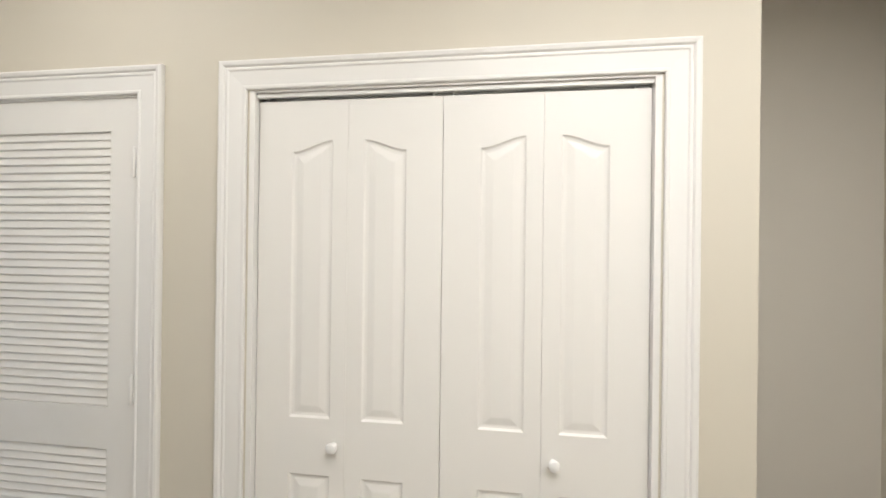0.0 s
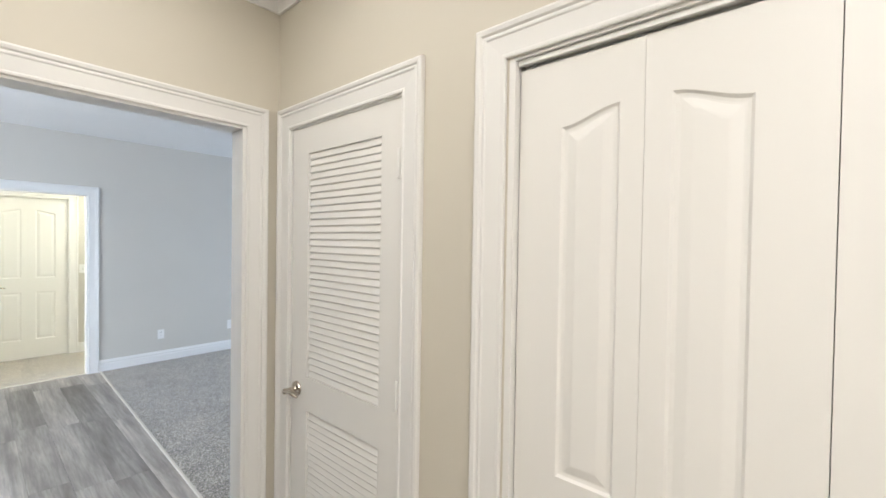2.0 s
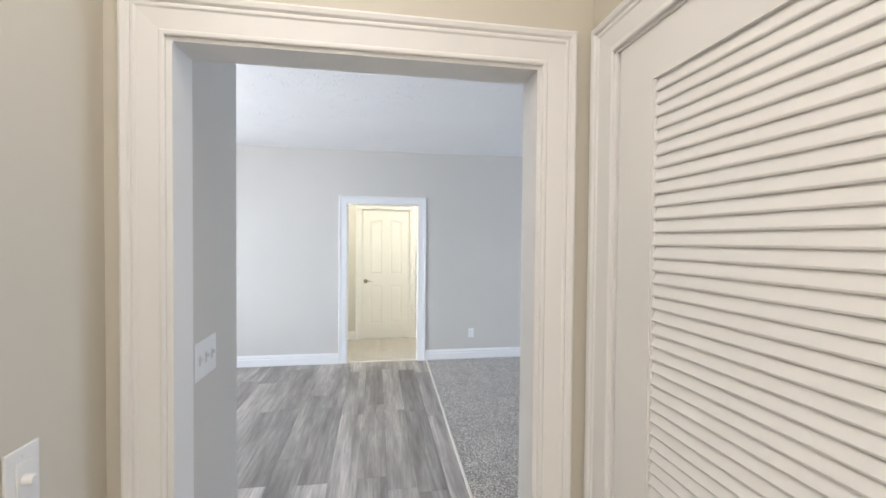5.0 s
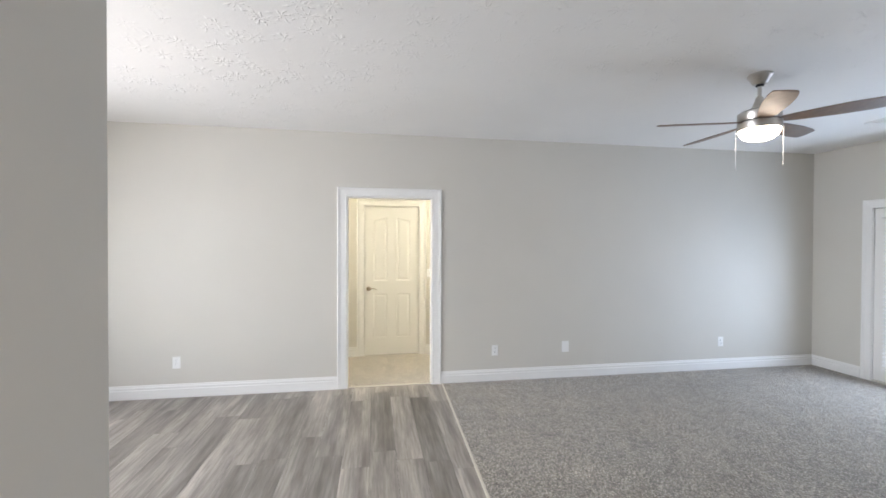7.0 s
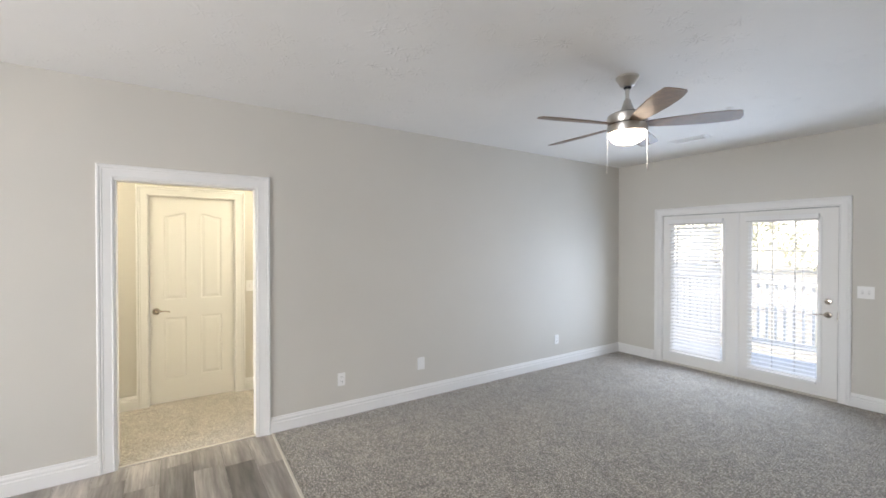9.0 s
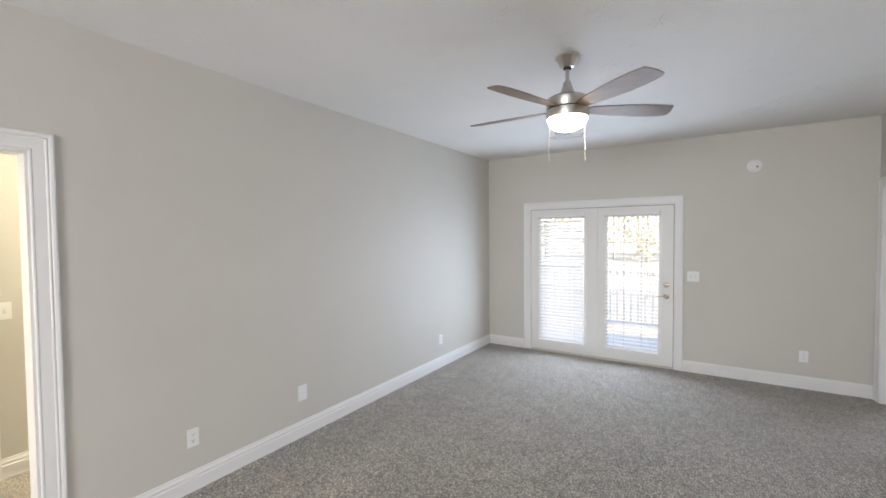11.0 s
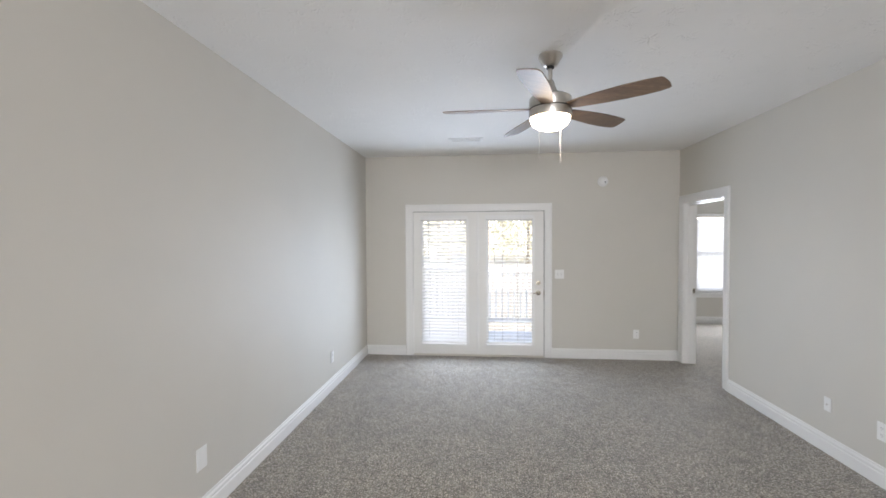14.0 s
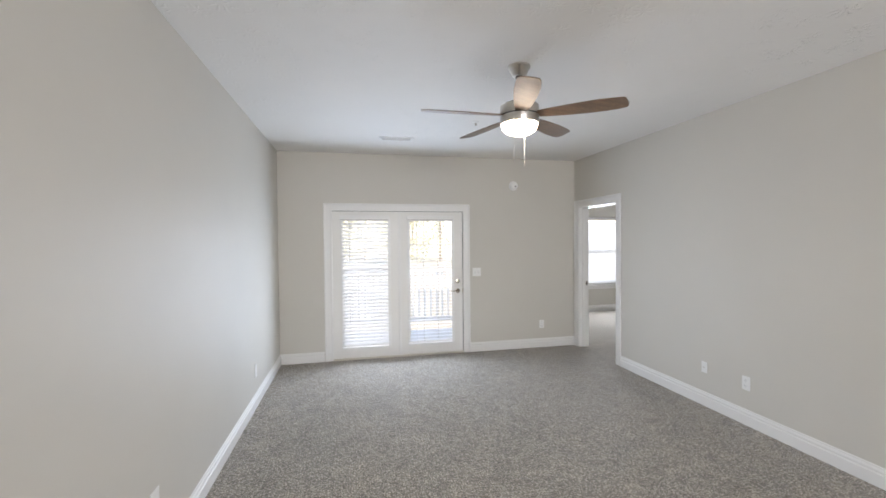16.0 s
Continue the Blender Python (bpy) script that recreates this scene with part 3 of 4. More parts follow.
# bifold closet door
BF = thing("door_2", "white bifold closet door with arched raised panels, shut", "door", kind="structure", loc=(-0.672, 1.400, 0.012))
LEAF_W = 0.3025
for k in range(4):
    left = k % 2 == 0
    x0 = 0.115 if left else 0.052
    bm = panelled(LEAF_W, 1.994, 0.03, [(x0, x0 + 0.137, 0.974, 1.831, 0.034 if left else -0.034), (x0, x0 + 0.137, 0.20, 0.792, 0)])
    leaf = part("leaf", bm, DOOR, BF)
    leaf.location = (0.0015 + k * (LEAF_W + 0.0008) + (0.001 if k > 1 else 0), 0, 0)
    if k in (0, 3):
        kx = 0.268 if k == 0 else 0.036
        kn = part("knob", lathe([(0.009, 0.0), (0.009, -0.010), (0.015, -0.016), (0.018, -0.024), (0.015, -0.031), (0.006, -0.034)], 20, "Y"), PLASTIC, leaf, "round white knob", True)
        kn.location = (kx, 0, 0.893)
tr = bmesh.new()
add_box(tr, 0.0, 1.218, 0.004, 0.026, 2.0125, 2.0165)
add_box(tr, 0.0, 1.218, -0.002, 0.001, 2.0095, 2.0165)
add_box(tr, 0.0, 1.218, 0.026, 0.029, 2.006, 2.0165)
add_box(tr, 0.0, 1.218, -0.014, -0.003, 2.0035, 2.0175, 0.002)
part("track", tr, PLASTIC, BF, "thin white overhead track")
for x in (0.025, 0.575, 0.635, 1.175):
    pv = part("pivot", lathe([(0.009, 2.012), (0.009, 2.008), (0.004, 2.006), (0.004, 1.996)], 12), PLASTIC, BF)
    pv.location = (x, 0.015, 0)
jambs("door_frame_bifold", "y", YB, 0.12, -0.692, 0.563, 2.048, "white lining of the bifold closet")
casing("trim_bifold", (-0.699, YB, 0), (1, 0, 0), (0, -1, 0), 1.268, 2.038, label="white moulded casing round the bifold closet")

# corridor door
HD = thing("door_3", "white four-panel arched-top corridor door, shut", "door", kind="structure")
HD.matrix_world = Matrix.Translation((-7.437, 0.583, 0.012)) @ Matrix.Rotation(radians(90), 4, "Z")
bm = panelled(0.732, 2.03, 0.035, [(0.118, 0.302, 1.015, 1.838, 0.036), (0.43, 0.614, 1.015, 1.838, -0.036), (0.118, 0.302, 0.235, 0.835, 0), (0.43, 0.614, 0.235, 0.835, 0)])
part("leaf", bm, DOOR, HD)
lever(HD, (0.052, 0, 0.905), 1)
for z in (0.25, 1.03, 1.80):
    hinge(HD, (0.734, -0.012, z))
jambs("door_frame_closet", "x", XC, -0.12, 0.562, 1.335, 2.055, "white lining of the corridor door")
casing("trim_closet", (XC, 0.573, 0), (0, 1, 0), (1, 0, 0), 0.752, 2.045, label="white moulded casing round the corridor door")


# ---- french door ----
FD = thing("door_4", "white glazed french door pair with white blinds, shut", "door", kind="structure", loc=(-5.53, 6.262, 0.0))
fr = bmesh.new()
add_box(fr, -0.02, 0.0, -0.012, 0.138, 0, 1.965)
add_box(fr, 1.745, 1.765, -0.012, 0.138, 0, 1.965)
add_box(fr, 0.0, 1.745, -0.012, 0.138, 1.950, 1.965)
part("frame", fr, TRIM, FD)
# Dark strips draw the shade in the gap between leaves and frame.
ws = bmesh.new()
add_box(ws, 0.0015, 1.7435, 0.006, 0.040, 1.9425, 1.949)
add_box(ws, 1.7395, 1.7445, 0.006, 0.040, 0.024, 1.9425)
part("gap_shade_strip", ws, DARK, FD, "dark strip standing for the shaded gap round the leaves")
part("sill", box(0.0, 1.745, -0.02, 0.14, 0.0, 0.022, 0.004), STRIPM, FD, "pale metal door sill")
part("astragal", box(0.853, 0.887, -0.010, 0.004, 0.03, 1.945, 0.004), TRIM, FD)
for lx in (0.004, 0.873):
    lw, gz0, gz1 = 0.866, 0.185, 1.83
    g0, g1 = 0.128, 0.722
    lf = bmesh.new()
    for x0, x1, z0, z1 in ((0, g0, 0.026, 1.944), (g1, lw, 0.026, 1.944), (g0, g1, 0.026, gz0), (g0, g1, gz1, 1.944)):
        add_box(lf, x0, x1, 0, 0.044, z0, z1)
    leaf = part("leaf", lf, DOOR, FD)
    leaf.location = (lx, 0, 0)
    lt = bmesh.new()
    for x0, x1, z0, z1 in ((g0 - 0.022, g0 + 0.012, gz0 - 0.022, gz1 + 0.022), (g1 - 0.012, g1 + 0.022, gz0 - 0.022, gz1 + 0.022), (g0 + 0.012, g1 - 0.012, gz0 - 0.022, gz0 + 0.012), (g0 + 0.012, g1 - 0.012, gz1 - 0.012, gz1 + 0.022)):
        add_box(lt, x0, x1, -0.010, 0.0, z0, z1, 0.004)
    part("lite_frame", lt, PLASTIC, leaf)
    pane = part("pane", box(g0, g1, 0.020, 0.024, gz0, gz1), GLASS, leaf)
    pane.visible_shadow = False
    for i in (1, 2):
        x = g0 + (g1 - g0) * i / 3
        part("muntin", box(x - 0.0055, x + 0.0055, 0.012, 0.0195, gz0, gz1, 0.002), GRILLE, leaf)
    for i in (1, 2, 3, 4):
        z = gz0 + (gz1 - gz0) * i / 5
        part("muntin", box(g0, g1, 0.0115, 0.019, z - 0.0055, z + 0.0055, 0.002), GRILLE, leaf)
    if lx > 0.5:
        lever(leaf, (0.795, 0, 0.862), -1)
        db = part("deadbolt", lathe([(0.030, 0.0), (0.030, -0.006), (0.026, -0.012), (0.012, -0.014), (0.012, -0.018)], 24, "Y"), CHROME, leaf, "satin nickel deadbolt turn", True)
        db.location = (0.795, 0, 0.995)
        part("thumb_turn", box(-0.004, 0.004, -0.032, -0.016, -0.016, 0.016, 0.002), CHROME, db)
        part("strike", box(0.862, 0.872, -0.003, 0.001, 0.82, 0.90, 0.001), CHROME, leaf)
    else:
        for z in (0.28, 1.06, 1.72):
            h = part("catch", lathe([(0.007, -0.035), (0.007, 0.035)], 10), TRIM, leaf)
            h.location = (0.862, -0.012, z)
casing("trim_french_door", (-5.538, YF, 0), (1, 0, 0), (0, -1, 0), 1.755, 1.953, label="white moulded casing round the french doors")


def blind(label, x0, x1, y, z0, z1, tilt, pitch=0.0445, wand=True, depth=0.047):
    th = thing("window_blind", label, "blind", loc=((x0 + x1) / 2, y, z1))
    w, h = x1 - x0, z1 - z0
    part("headrail", box(-w / 2 - 0.022, w / 2 + 0.022, -0.030, 0.022, 0.0, 0.048, 0.004), PLASTIC, th)
    # Grey colour stands for the dark shade line below the headrail.
    part("valance_lip", box(-w / 2 - 0.010, w / 2 + 0.010, -0.026, 0.020, -0.010, 0.0), GRILLE, th, "metal underside of the headrail, its shade put into grey")
    bm = bmesh.new()
    n, c, s = 5, math.cos(tilt), math.sin(tilt)
    rows = []
    for top in (0.0011, -0.0011):
        for k in range(n):
            f = k / (n - 1) - 0.5
            yy, zz = f * depth, 0.0022 * (1 - 4 * f * f) + top
            rows.append([bm.verts.new((sx * w / 2, yy * c - zz * s, yy * s + zz * c)) for sx in (-1, 1)])
    order = list(range(n)) + list(range(2 * n - 1, n - 1, -1))
    for a, b in zip(order, order[1:] + order[:1]):
        bm.faces.new((rows[a][0], rows[b][0], rows[b][1], rows[a][1]))
    sl = part("slat", bm, SLAT, th, smooth=True)
    count = int((h - 0.075) / pitch)
    sl.location = (0, 0, -0.06)
    for k in range(1, count + 1):
        shared("slat", sl.data, th, (0, 0, -0.06 - k * pitch))
    part("bottom_rail", box(-w / 2 - 0.004, w / 2 + 0.004, -0.024, 0.022, -h - 0.012, -h + 0.016, 0.005), PLASTIC, th)
    for f in (-0.33, 0.33):
        lc = bmesh.new()
        for yy in (-depth / 2 * c - 0.002, depth / 2 * c + 0.002):
            add_box(lc, f * w - 0.0012, f * w + 0.0012, yy - 0.0006, yy + 0.0006, -h + 0.01, -0.03)
        part("ladder_cord", lc, SLAT, th)
    if wand:
        part("wand", tube([(-w / 2 + 0.1, -0.034, -0.03), (-w / 2 + 0.1, -0.036, -0.55)], 0.0045, 8), GRILLE, th, "grey tilt wand")
    return th


blind("white slatted blind on the french door, half closed", -5.409, -4.817, 6.222, 0.165, 1.838, radians(38))
blind("white slatted blind on the french door, slats open", -4.540, -3.948, 6.222, 0.165, 1.838, radians(3))

# bedroom window
W1 = thing("window_1", "white sash window with a sill and shut white blind", "window", kind="structure", loc=(-0.06, YBED, 0.0))
wf = bmesh.new()
for x0, x1, z0, z1 in ((-0.66, -0.61, 0.57, 2.02), (0.61, 0.66, 0.57, 2.02), (-0.61, 0.61, 0.57, 0.62), (-0.61, 0.61, 1.97, 2.02), (-0.61, 0.61, 1.27, 1.31)):
    add_box(wf, x0, x1, 0.06, 0.12, z0, z1)
part("frame", wf, TRIM, W1)
p = part("pane", box(-0.61, 0.61, 0.088, 0.092, 0.62, 1.27), GLASS, W1)
p.visible_shadow = False
p = part("pane", box(-0.61, 0.61, 0.088, 0.092, 1.31, 1.97), GLASS, W1)
p.visible_shadow = False
part("sill", box(-0.72, 0.72, -0.05, 0.06, 0.548, 0.572, 0.006), TRIM, W1)
part("apron", box(-0.68, 0.68, -0.016, -0.0005, 0.485, 0.548, 0.004), TRIM, W1)
blind("white slatted blind drawn down over the bedroom window", -0.70, 0.58, 8.725, 0.60, 1.965, radians(68), 0.045, False)

# dining window
W2 = thing("window_2", "wide white sash window", "window", kind="structure", loc=(-4.4, -3.4, 0.0))
wf = bmesh.new()
for x0, x1, z0, z1 in ((-1.1, -1.04, 0.6, 2.2), (1.04, 1.1, 0.6, 2.2), (-1.04, 1.04, 0.6, 0.66), (-1.04, 1.04, 2.14, 2.2), (-0.03, 0.03, 0.66, 2.14)):
    add_box(wf, x0, x1, -0.12, -0.06, z0, z1)
part("frame", wf, TRIM, W2)
for x0, x1 in ((-1.04, -0.03), (0.03, 1.04)):
    p = part("pane", box(x0, x1, -0.092, -0.088, 0.66, 2.14), GLASS, W2)
    p.visible_shadow = False


# ---- ceiling fan ----
FAN = thing("ceiling_fan", "brushed nickel ceiling fan with five wood-tone blades and a lit bowl", "ceiling fan", loc=(-4.187, 3.318, ZC))
part("canopy", lathe([(0.071, 0.0), (0.073, -0.004), (0.073, -0.014), (0.068, -0.020), (0.064, -0.024), (0.044, -0.062), (0.038, -0.066), (0.024, -0.068)], 44), NICKEL, FAN, smooth=True)
part("canopy_collar", lathe([(0.020, -0.064), (0.024, -0.070), (0.024, -0.078), (0.014, -0.082)], 24), DARK, FAN, "black rubber collar", True)
part("downrod", lathe([(0.0125, -0.066), (0.0125, -0.175)], 20), NICKEL, FAN, smooth=True)
part("coupling", lathe([(0.016, -0.150), (0.023, -0.158), (0.029, -0.182), (0.042, -0.216), (0.062, -0.240), (0.088, -0.252)], 36), NICKEL, FAN, "flared nickel yoke cover", True)
# Black ring colours in the shade between yoke cover and housing.
part("motor_gap", lathe([(0.080, -0.250), (0.112, -0.252), (0.114, -0.258), (0.080, -0.260)], 40), DARK, FAN, "dark ring that paints the shadow gap over the motor", True)
part("motor_housing", lathe([(0.085, -0.257), (0.122, -0.258), (0.126, -0.262), (0.126, -0.316), (0.124, -0.319)], 48), NICKEL, FAN, smooth=True)
part("blade_slot", lathe([(0.121, -0.317), (0.121, -0.329)], 48), DARK, FAN)
part("light_kit", lathe([(0.122, -0.326), (0.127, -0.328), (0.128, -0.372), (0.125, -0.379), (0.114, -0.381)], 48), NICKEL, FAN, "brushed nickel light ring", True)
part("light_bowl", lathe([(0.116, -0.377), (0.119, -0.384), (0.116, -0.398), (0.105, -0.418), (0.084, -0.434), (0.057, -0.445), (0.030, -0.450), (0.006, -0.451)], 40), GLOBE, FAN, "frosted glass bowl, lit", True)
UPPER = [(0.105, 0.030), (0.16, 0.044), (0.22, 0.053), (0.32, 0.064), (0.43, 0.072), (0.53, 0.073), (0.60, 0.068), (0.640, 0.060), (0.655, 0.050)]
LOWER = [(0.658, 0.010), (0.642, -0.050), (0.632, -0.058), (0.56, -0.066), (0.45, -0.068), (0.32, -0.060), (0.22, -0.050), (0.16, -0.042), (0.105, -0.030)]
for k in range(5):
    pts = UPPER + LOWER
    bm = bmesh.new()
    top = [bm.verts.new((x, y, 0.003)) for x, y in pts]
    bot = [bm.verts.new((x, y, -0.003)) for x, y in pts]
    bm.faces.new(top)
    bm.faces.new(bot[::-1])
    for i in range(len(pts)):
        j = (i + 1) % len(pts)
        bm.faces.new((top[i], bot[i], bot[j], top[j]))
    turn = Matrix.Translation((0, 0, -0.323)) @ Matrix.Rotation(radians(251.5 + 72 * k), 4, "Z") @ Matrix.Rotation(radians(-12), 4, "X")
    bmesh.ops.transform(bm, matrix=turn, verts=bm.verts)
    part("blade", bm, BLADE, FAN, "wood-tone blade")
for ang, dz in ((52, -0.602), (232, -0.616)):
    cx, cy = 0.131 * math.cos(radians(ang)), 0.131 * math.sin(radians(ang))
    bm = bmesh.new()
    n = 56
    for i in range(n):
        z = -0.366 + (dz + 0.366) * i / n
        bmesh.ops.create_icosphere(bm, subdivisions=1, radius=0.0032, matrix=Matrix.Translation((cx, cy, z)))
    pc = part("pull_chain", bm, PLASTIC, FAN, "beaded white pull chain")
    part("fob", lathe([(0.002, dz), (0.005, dz - 0.006), (0.006, dz - 0.022), (0.003, dz - 0.028)], 12, at=(cx, cy, 0)), NICKEL, pc, smooth=True)

# ---- dining chandelier ----
CH = thing("chandelier", "brushed nickel chandelier with five lit white glass bell shades", "chandelier", loc=(-4.22, -1.155, ZC))
part("canopy", lathe([(0.062, 0.0), (0.062, -0.010), (0.050, -0.024), (0.014, -0.032)], 32), NICKEL, CH, smooth=True)
part("stem", lathe([(0.009, -0.03), (0.009, -0.92)], 14), NICKEL, CH, smooth=True)
part("hub", lathe([(0.010, -0.90), (0.026, -0.93), (0.034, -0.99), (0.028, -1.06), (0.036, -1.12), (0.030, -1.20), (0.012, -1.235), (0.016, -1.25), (0.004, -1.27)], 28), NICKEL, CH, "turned nickel hub", True)
for k in range(5):
    a = radians(121.7 + 72 * k)
    c, q = math.cos(a), math.sin(a)
    arm = part("arm", tube([(c * r, q * r, z) for r, z in ((0.028, -1.14), (0.08, -1.20), (0.14, -1.235), (0.20, -1.235), (0.235, -1.215), (0.24, -1.19))], 0.0075, 10), NICKEL, CH, smooth=True)
    part("cup", lathe([(0.012, -1.195), (0.026, -1.186), (0.030, -1.172), (0.024, -1.168)], 20, at=(c * 0.24, q * 0.24, 0)), NICKEL, arm, smooth=True)
    part("shade", lathe([(0.026, -1.174), (0.044, -1.166), (0.062, -1.150), (0.076, -1.124), (0.085, -1.087), (0.082, -1.087), (0.072, -1.122), (0.058, -1.146), (0.040, -1.160), (0.004, -1.164)], 32, at=(c * 0.24, q * 0.24, 0)), SHADE, arm, "lit white glass bell shade", True)


# ---- small fittings ----
def plate(name, label, category, at, n, gangs, kind_, w=0.072, h=0.116, group=""):
    """A cover plate on a wall: n is the wall's outward normal (plan)."""
    th = thing(name, label, category, group)
    ang = math.atan2(n[1], n[0]) + math.pi / 2
    th.matrix_world = Matrix.Translation(at) @ Matrix.Rotation(ang, 4, "Z")
    ww = w + 0.046 * (gangs - 1)
    part("cover", box(-ww / 2, ww / 2, -0.006, -0.0004, -h / 2, h / 2, 0.0025), PLASTIC, th)
    for g in range(gangs):
        x = (g - (gangs - 1) / 2) * 0.046
        if kind_ == "outlet":
            for z in (-0.021, 0.021):
                f = part("socket", lathe([(0.0165, -0.0055), (0.0165, -0.0075), (0.0155, -0.0082)], 18, "Y"), PLASTIC, th)
                f.location = (x, 0, z)
                sl = bmesh.new()
                for dx in (-0.0065, 0.0065):
                    add_box(sl, dx - 0.0011, dx + 0.0011, -0.0086, -0.0078, -0.001, 0.0075)
                add_box(sl, -0.0022, 0.0022, -0.0086, -0.0078, -0.0095, -0.0055)
                part("slots", sl, DARK, f)
        elif kind_ == "switch":
            part("rocker_frame", box(x - 0.0075, x + 0.0075, -0.0068, -0.0055, -0.016, 0.016, 0.0006), SLOTSHADE, th)
            t = part("toggle", box(x - 0.0045, x + 0.0045, -0.018, -0.0065, 0.001, 0.011, 0.002), PLASTIC, th)
        elif kind_ == "dimmer":
            part("inner_frame", box(x - 0.0165, x + 0.0165, -0.0085, -0.0055, -0.033, 0.033, 0.0015), PLASTIC, th)
            part("knob", lathe([(0.0095, -0.008), (0.009, -0.021), (0.007, -0.0235)], 24, "Y"), PLASTIC, th, smooth=True)
        elif kind_ == "jack":
            part("jack", lathe([(0.006, -0.0055), (0.006, -0.013), (0.003, -0.0135)], 12, "Y"), NICKEL, th)
        for z in (-0.042, 0.042):
            if kind_ != "outlet":
                s = part("screw", lathe([(0.003, -0.0055), (0.003, -0.0068)], 8, "Y"), PLASTIC, th)
                s.location = (x, 0, z)
    if kind_ == "outlet":
        part("screw", lathe([(0.003, -0.0055), (0.003, -0.0068)], 8, "Y"), PLASTIC, th)
    return th


for y in (-1.215, 2.043, 4.915):
    plate("wall_outlet", "white duplex outlet above the baseboard", "outlet", (XL, y, 0.345), (1, 0), 1, "outlet", group="outlets")
plate("blank_plate", "plain white blank cover plate above the baseboard", "cover plate", (XL, 2.88, 0.357), (1, 0), 1, "blank", 0.085, 0.124)
plate("wall_outlet", "white duplex outlet above the baseboard", "outlet", (-2.62, YF, 0.338), (0, -1), 1, "outlet", group="outlets")
plate("wall_outlet", "white duplex outlet above the baseboard", "outlet", (XR, 3.54, 0.352), (-1, 0), 1, "outlet", group="outlets")
plate("cable_plate", "white cable jack plate above the baseboard", "cover plate", (XR, 3.955, 0.362), (-1, 0), 1, "jack", 0.06, 0.10)
plate("light_switch", "white double toggle switch beside the french door", "switch", (-3.592, YF, 1.114), (0, -1), 2, "switch")
plate("light_switch", "white triple toggle switch on the stub wall", "switch", (-2.236, 0.266, 1.198), (0, 1), 3, "switch")
plate("dimmer_switch", "white dimmer plate with a round knob", "switch", (-1.675, 0.18, 1.143), (0, 1), 1, "dimmer")
plate("light_switch", "white toggle switch beside the corridor door", "switch", (XC, 1.465, 1.128), (1, 0), 1, "switch")

sd = thing("smoke_detector", "round white smoke detector high on the wall", "smoke detector", loc=(-3.046, YF, 2.315))
part("base", lathe([(0.066, -0.0005), (0.066, -0.012), (0.062, -0.016)], 36, "Y"), PLASTIC, sd, smooth=True)
part("cover", lathe([(0.055, -0.014), (0.054, -0.028), (0.045, -0.036), (0.020, -0.039), (0.004, -0.039)], 36, "Y"), PLASTIC, sd, smooth=True)
part("test_button", lathe([(0.009, -0.036), (0.009, -0.041)], 14, "Y", (0.02, 0, -0.012)), DARK, sd)

vent = thing("ceiling_vent", "white slotted ceiling vent", "vent", loc=(-4.78, 5.385, ZC))
vf = bmesh.new()
for x0, x1, y0, y1 in ((-0.19, 0.19, -0.085, -0.055), (-0.19, 0.19, 0.055, 0.085), (-0.19, -0.155, -0.055, 0.055), (0.155, 0.19, -0.055, 0.055), (-0.008, 0.008, -0.055, 0.055)):
    add_box(vf, x0, x1, y0, y1, -0.009, -0.0005, 0.002)
part("frame", vf, PLASTIC, vent)
part("duct", box(-0.155, 0.155, -0.055, 0.055, -0.002, -0.0008), DARK, vent)
for i in range(8):
    y = -0.048 + i * 0.0137
    sv = box(-0.154, 0.154, y - 0.0026, y + 0.0026, -0.0085, -0.0045)
    part("slat", sv, PLASTIC, vent)
spr = thing("sprinkler_head", "small white ceiling sprinkler head", "sprinkler", loc=(-4.095, 4.597, ZC))
part("escutcheon", lathe([(0.032, -0.0005), (0.031, -0.006), (0.014, -0.012)], 24), PLASTIC, spr, smooth=True)
part("nozzle", lathe([(0.010, -0.010), (0.010, -0.022), (0.006, -0.026), (0.006, -0.040)], 14), CHROME, spr, smooth=True)
part("deflector", lathe([(0.016, -0.040), (0.016, -0.043)], 18), PLASTIC, spr)

# ---- outside ----
# Unseen slab, added to stop direct sun from entering the dining window.
tagged(part("sun_block_slab", box(-7.0, -1.5, -5.8, -3.56, 2.42, 2.56), RAILW), "unseen white slab added to keep sun out of the dining window", "roof", kind="structure")
tagged(part("ground", box(-400, 400, YF + 0.3, 700, -0.9, -0.6), EARTH), "dry grass ground reaching the horizon", "ground", kind="structure")
tagged(part("ground", box(-400, 400, -700, -3.7, -0.9, -0.6), EARTH), "dry grass ground behind the house", "ground", kind="structure")
tagged(part("balcony_floor", box(XL - 0.3, XR, YF + 0.152, 8.0, -0.16, -0.04), DECKM), "pale concrete balcony floor", "floor", kind="structure")
# Unseen slab, added to keep sun off the balcony floor and lower railing.
tagged(part("balcony_shade_slab", box(XL - 0.3, XR, YF + 0.152, 6.95, 2.62, 2.78), RAILW), "unseen white slab added to shade the balcony", "ceiling", kind="structure")
rail = thing("balcony_railing", "white balcony railing with square balusters", "railing", loc=(0, 7.78, -0.04))
part("top_rail", box(XL - 0.25, XR, -0.045, 0.045, 1.06, 1.11, 0.006), RAILW, rail)
part("bottom_rail", box(XL - 0.25, XR, -0.022, 0.022, 0.20, 0.26, 0.004), RAILW, rail)
for x in (XL - 0.2, -3.2, XR - 0.06):
    part("post", box(x - 0.05, x + 0.05, -0.05, 0.05, 0.0, 1.16, 0.005), RAILW, rail)
bal = part("baluster", box(-0.013, 0.013, -0.013, 0.013, 0.262, 1.058), RAILW, rail)
bal.location = (-6.2, 0, 0)
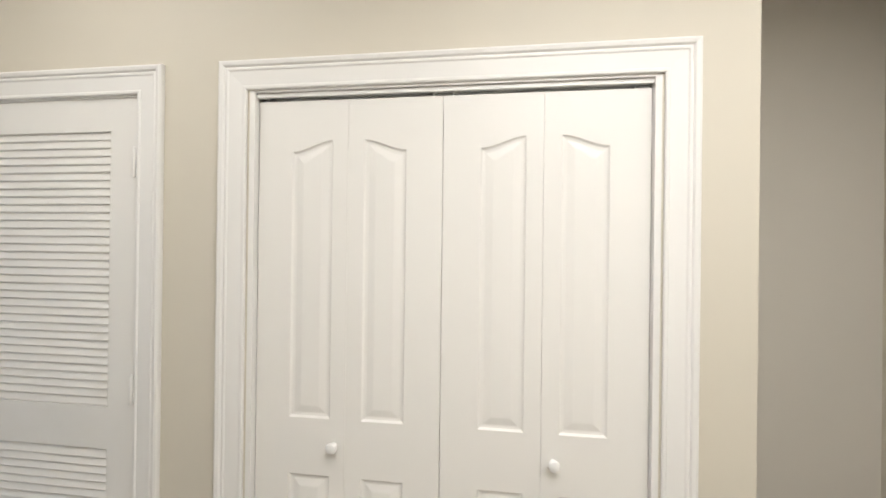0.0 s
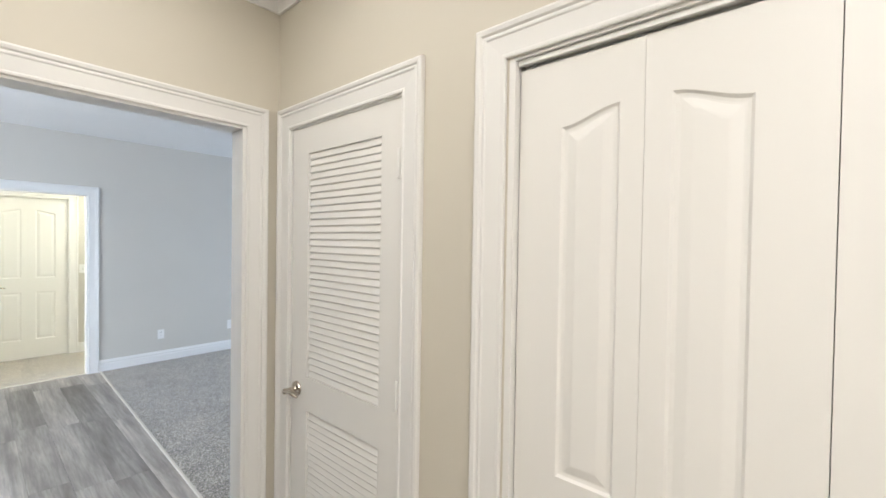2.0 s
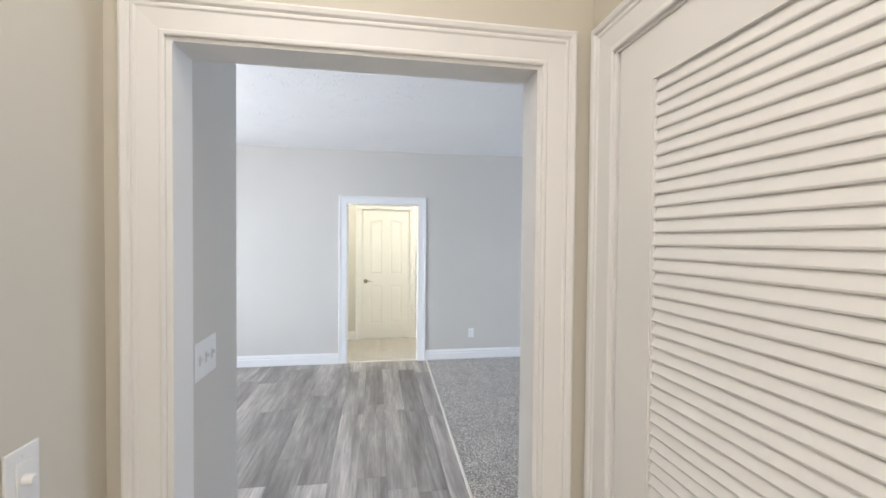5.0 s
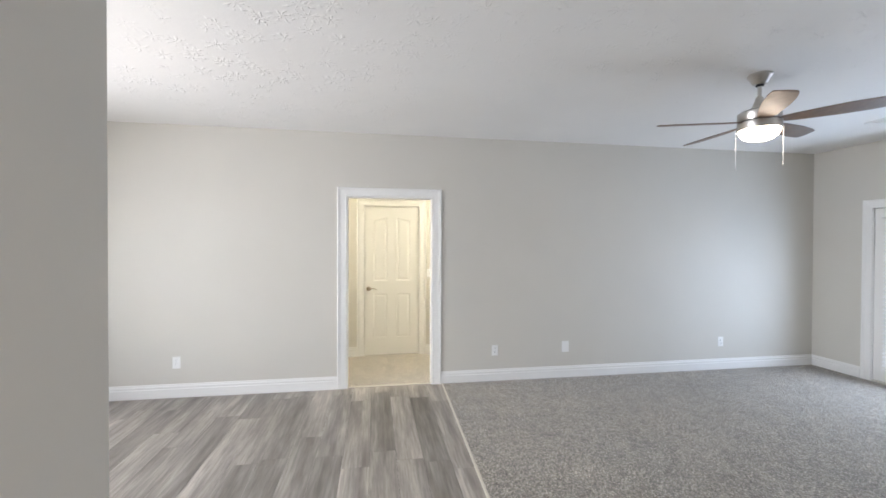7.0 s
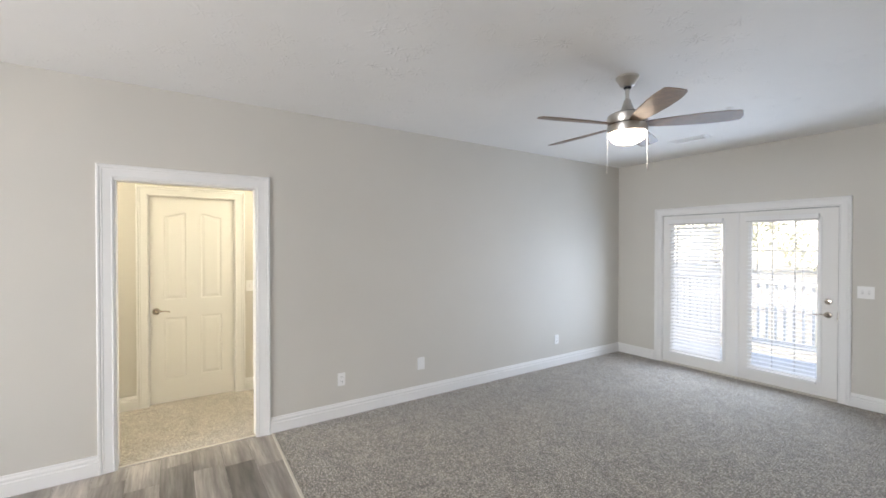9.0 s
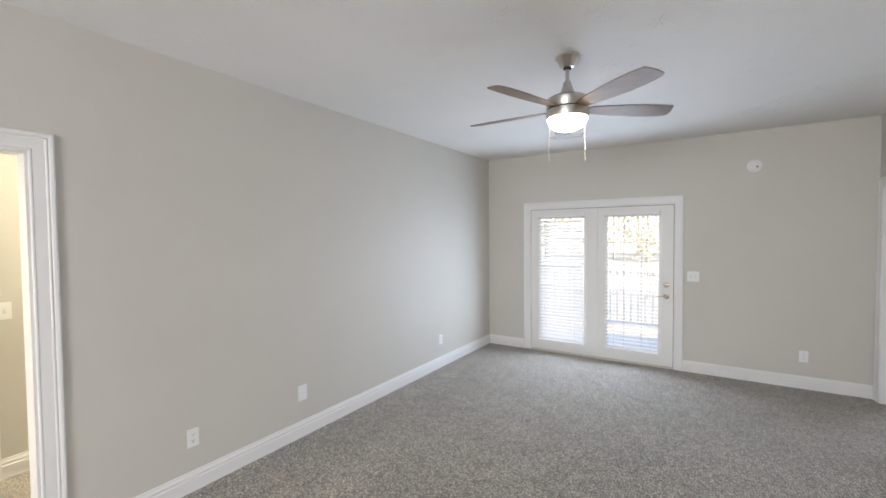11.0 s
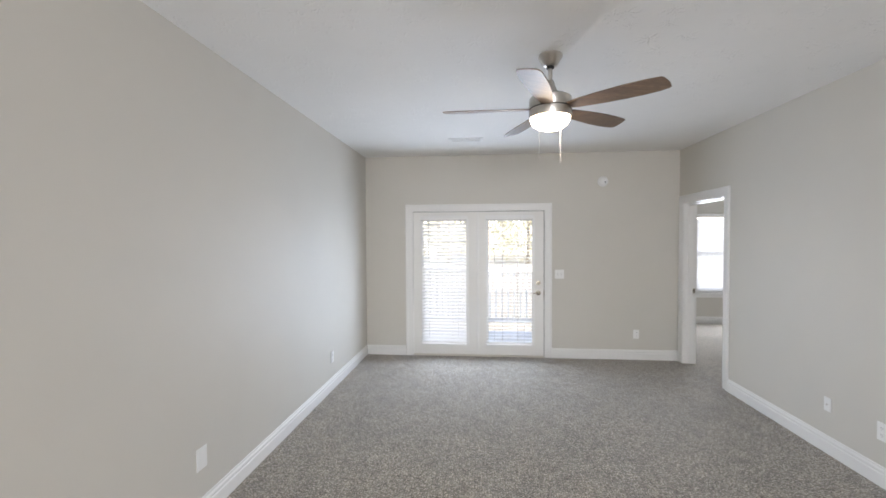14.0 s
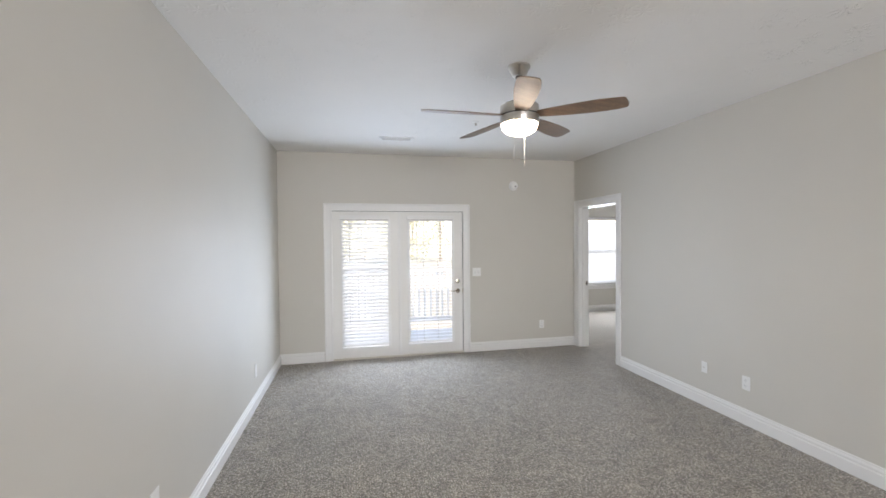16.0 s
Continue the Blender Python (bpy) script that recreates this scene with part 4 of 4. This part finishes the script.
for k in range(1, 41):
    x = -6.2 + k * 0.102
    if abs(x + 3.2) > 0.06:
        shared("baluster", bal.data, rail, (x, 0, 0))


def tree(at, h, seed):
    rng = random.Random(seed)
    th = thing("tree", "leafy green tree beyond the balcony", "tree", "trees beyond the balcony", loc=at)
    bm = tube([(0, 0, -0.2), (0.05, 0.02, h * 0.3), (-0.03, 0.05, h * 0.6), (0.02, 0, h * 0.92)], [0.16, 0.13, 0.08, 0.02], 9)
    for k in range(7):
        a, z = rng.uniform(0, 6.28), h * rng.uniform(0.28, 0.7)
        l = h * rng.uniform(0.18, 0.32)
        br = tube([(0, 0, z), (l * 0.5 * math.cos(a), l * 0.5 * math.sin(a), z + l * 0.35), (l * math.cos(a), l * math.sin(a), z + l * 0.55)], [0.05, 0.035, 0.01], 6)
        me = bpy.data.meshes.new("limb")
        br.to_mesh(me)
        br.free()
        bm.from_mesh(me)
        bpy.data.meshes.remove(me)
    part("trunk", bm, BARK, th)
    cr = bmesh.new()
    for k in range(64):
        a, u = rng.uniform(0, 6.28), rng.random()
        z = h * (0.06 + 0.92 * u)
        r = h * 0.30 * math.sin(math.pi * min(1, 0.30 + 0.68 * u)) * rng.uniform(0.2, 1.15)
        c = Vector((r * math.cos(a), r * math.sin(a), z))
        for i in range(26):
            p = c + Vector([rng.gauss(0, h * 0.045) for _ in range(3)])
            s = rng.uniform(0.10, 0.24)
            m = Euler([rng.uniform(0, 6.28) for _ in range(3)]).to_matrix()
            cr.faces.new([cr.verts.new(p + m @ Vector(q)) for q in ((-s, 0, 0), (0, -s * 0.5, 0.01), (s, 0, 0), (0, s * 0.5, 0.01))])
    part("crown", cr, LEAF, th)


for i, (x, y, h) in enumerate(((-16, 38, 9), (-11.5, 41, 11), (-7.5, 37, 9.5), (-4, 43, 11), (-0.5, 38, 9), (3.5, 42, 10.5), (8, 39, 9.5), (-20.5, 43, 11), (-9.5, 47, 12), (-5.5, 49, 12), (1.5, 48, 12), (13, 44, 11))):
    tree((x, y, -0.6), h, i)
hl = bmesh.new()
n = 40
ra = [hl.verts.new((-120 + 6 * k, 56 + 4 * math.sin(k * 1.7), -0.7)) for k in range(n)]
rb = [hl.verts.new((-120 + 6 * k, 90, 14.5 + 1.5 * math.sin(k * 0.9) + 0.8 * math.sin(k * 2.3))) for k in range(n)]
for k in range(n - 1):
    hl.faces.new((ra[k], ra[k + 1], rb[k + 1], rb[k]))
tagged(part("backdrop", hl, HILL_GLOW), "pale dry hillside in the distance, given a faint glow", "hill", kind="structure")

# ---- floor planks ----
PW, PLEN = 0.19, 1.22
made = {}


def plank_mesh(lx, ly, lz):
    key = (round(lx, 3), round(ly, 3), round(lz, 3))
    if key not in made:
        bm = bmesh.new()
        g, c = 0.0006, 0.0016
        lo = [bm.verts.new(p) for p in ((g, g, -0.0034), (lx - g, g, -0.0034), (lx - g, lz - g, -0.0034), (g, ly - g, -0.0034))]
        mid = [bm.verts.new(p) for p in ((g, g, -0.001), (lx - g, g, -0.001), (lx - g, lz - g, -0.001), (g, ly - g, -0.001))]
        up = [bm.verts.new(p) for p in ((c, c, 0), (lx - c, c, 0), (lx - c, lz - c, 0), (c, ly - c, 0))]
        for a, b in ((lo, mid), (mid, up)):
            for i in range(4):
                bm.faces.new((a[i], a[(i + 1) % 4], b[(i + 1) % 4], b[i]))
        bm.faces.new(up)
        bmesh.ops.recalc_face_normals(bm, faces=bm.faces)
        me = bpy.data.meshes.new("plank")
        bm.to_mesh(me)
        bm.free()
        me.materials.append(PLANK)
        made[key] = me
    return made[key]


rng = random.Random(5)


def strip_y(q):
    return SA[1] + (SB[1] - SA[1]) * (q - SA[0]) / (SB[0] - SA[0])


def plank_row(y1, lo, hi, x, trimmed):
    """One row of planks with its top edge at y1, from lo to hi, the first joint set off to x."""
    while x < hi - 0.02:
        x0, x1 = max(x, lo), min(x + PLEN, hi)
        if x1 - x0 > 0.02:
            ta = tb = PW
            if trimmed:
                ta, tb = min(y1, strip_y(x0)) - (y1 - PW), min(y1, strip_y(x1)) - (y1 - PW)
            if min(ta, tb) > 0.005:
                shared("plank", plank_mesh(x1 - x0, ta, tb), floor, (x0, y1 - PW, 0))
        x += PLEN


for r in range(25):
    y1 = 1.445 - r * PW
    first_joint = XL - 0.015 - rng.uniform(0.1, 1.1)
    if r == 0:
        plank_row(y1, XL - 0.015, -2.06, first_joint, True)
        plank_row(y1, -2.055, 1.75, -2.5, False)
    elif y1 > 0.40:
        plank_row(y1, XL - 0.015, 1.75, first_joint, True)
    else:
        plank_row(y1, XL - 0.015, -2.55, first_joint, True)
        if y1 > -1.6:
            plank_row(y1, -0.95 if y1 < 0.2 else -2.0, 1.75, -2.2 - rng.uniform(0.1, 1.1), False)
for r in range(8):
    plank_row(1.445 + (r + 1) * PW, 0.80, 1.75, 0.2 - rng.uniform(0.0, 0.6), False)
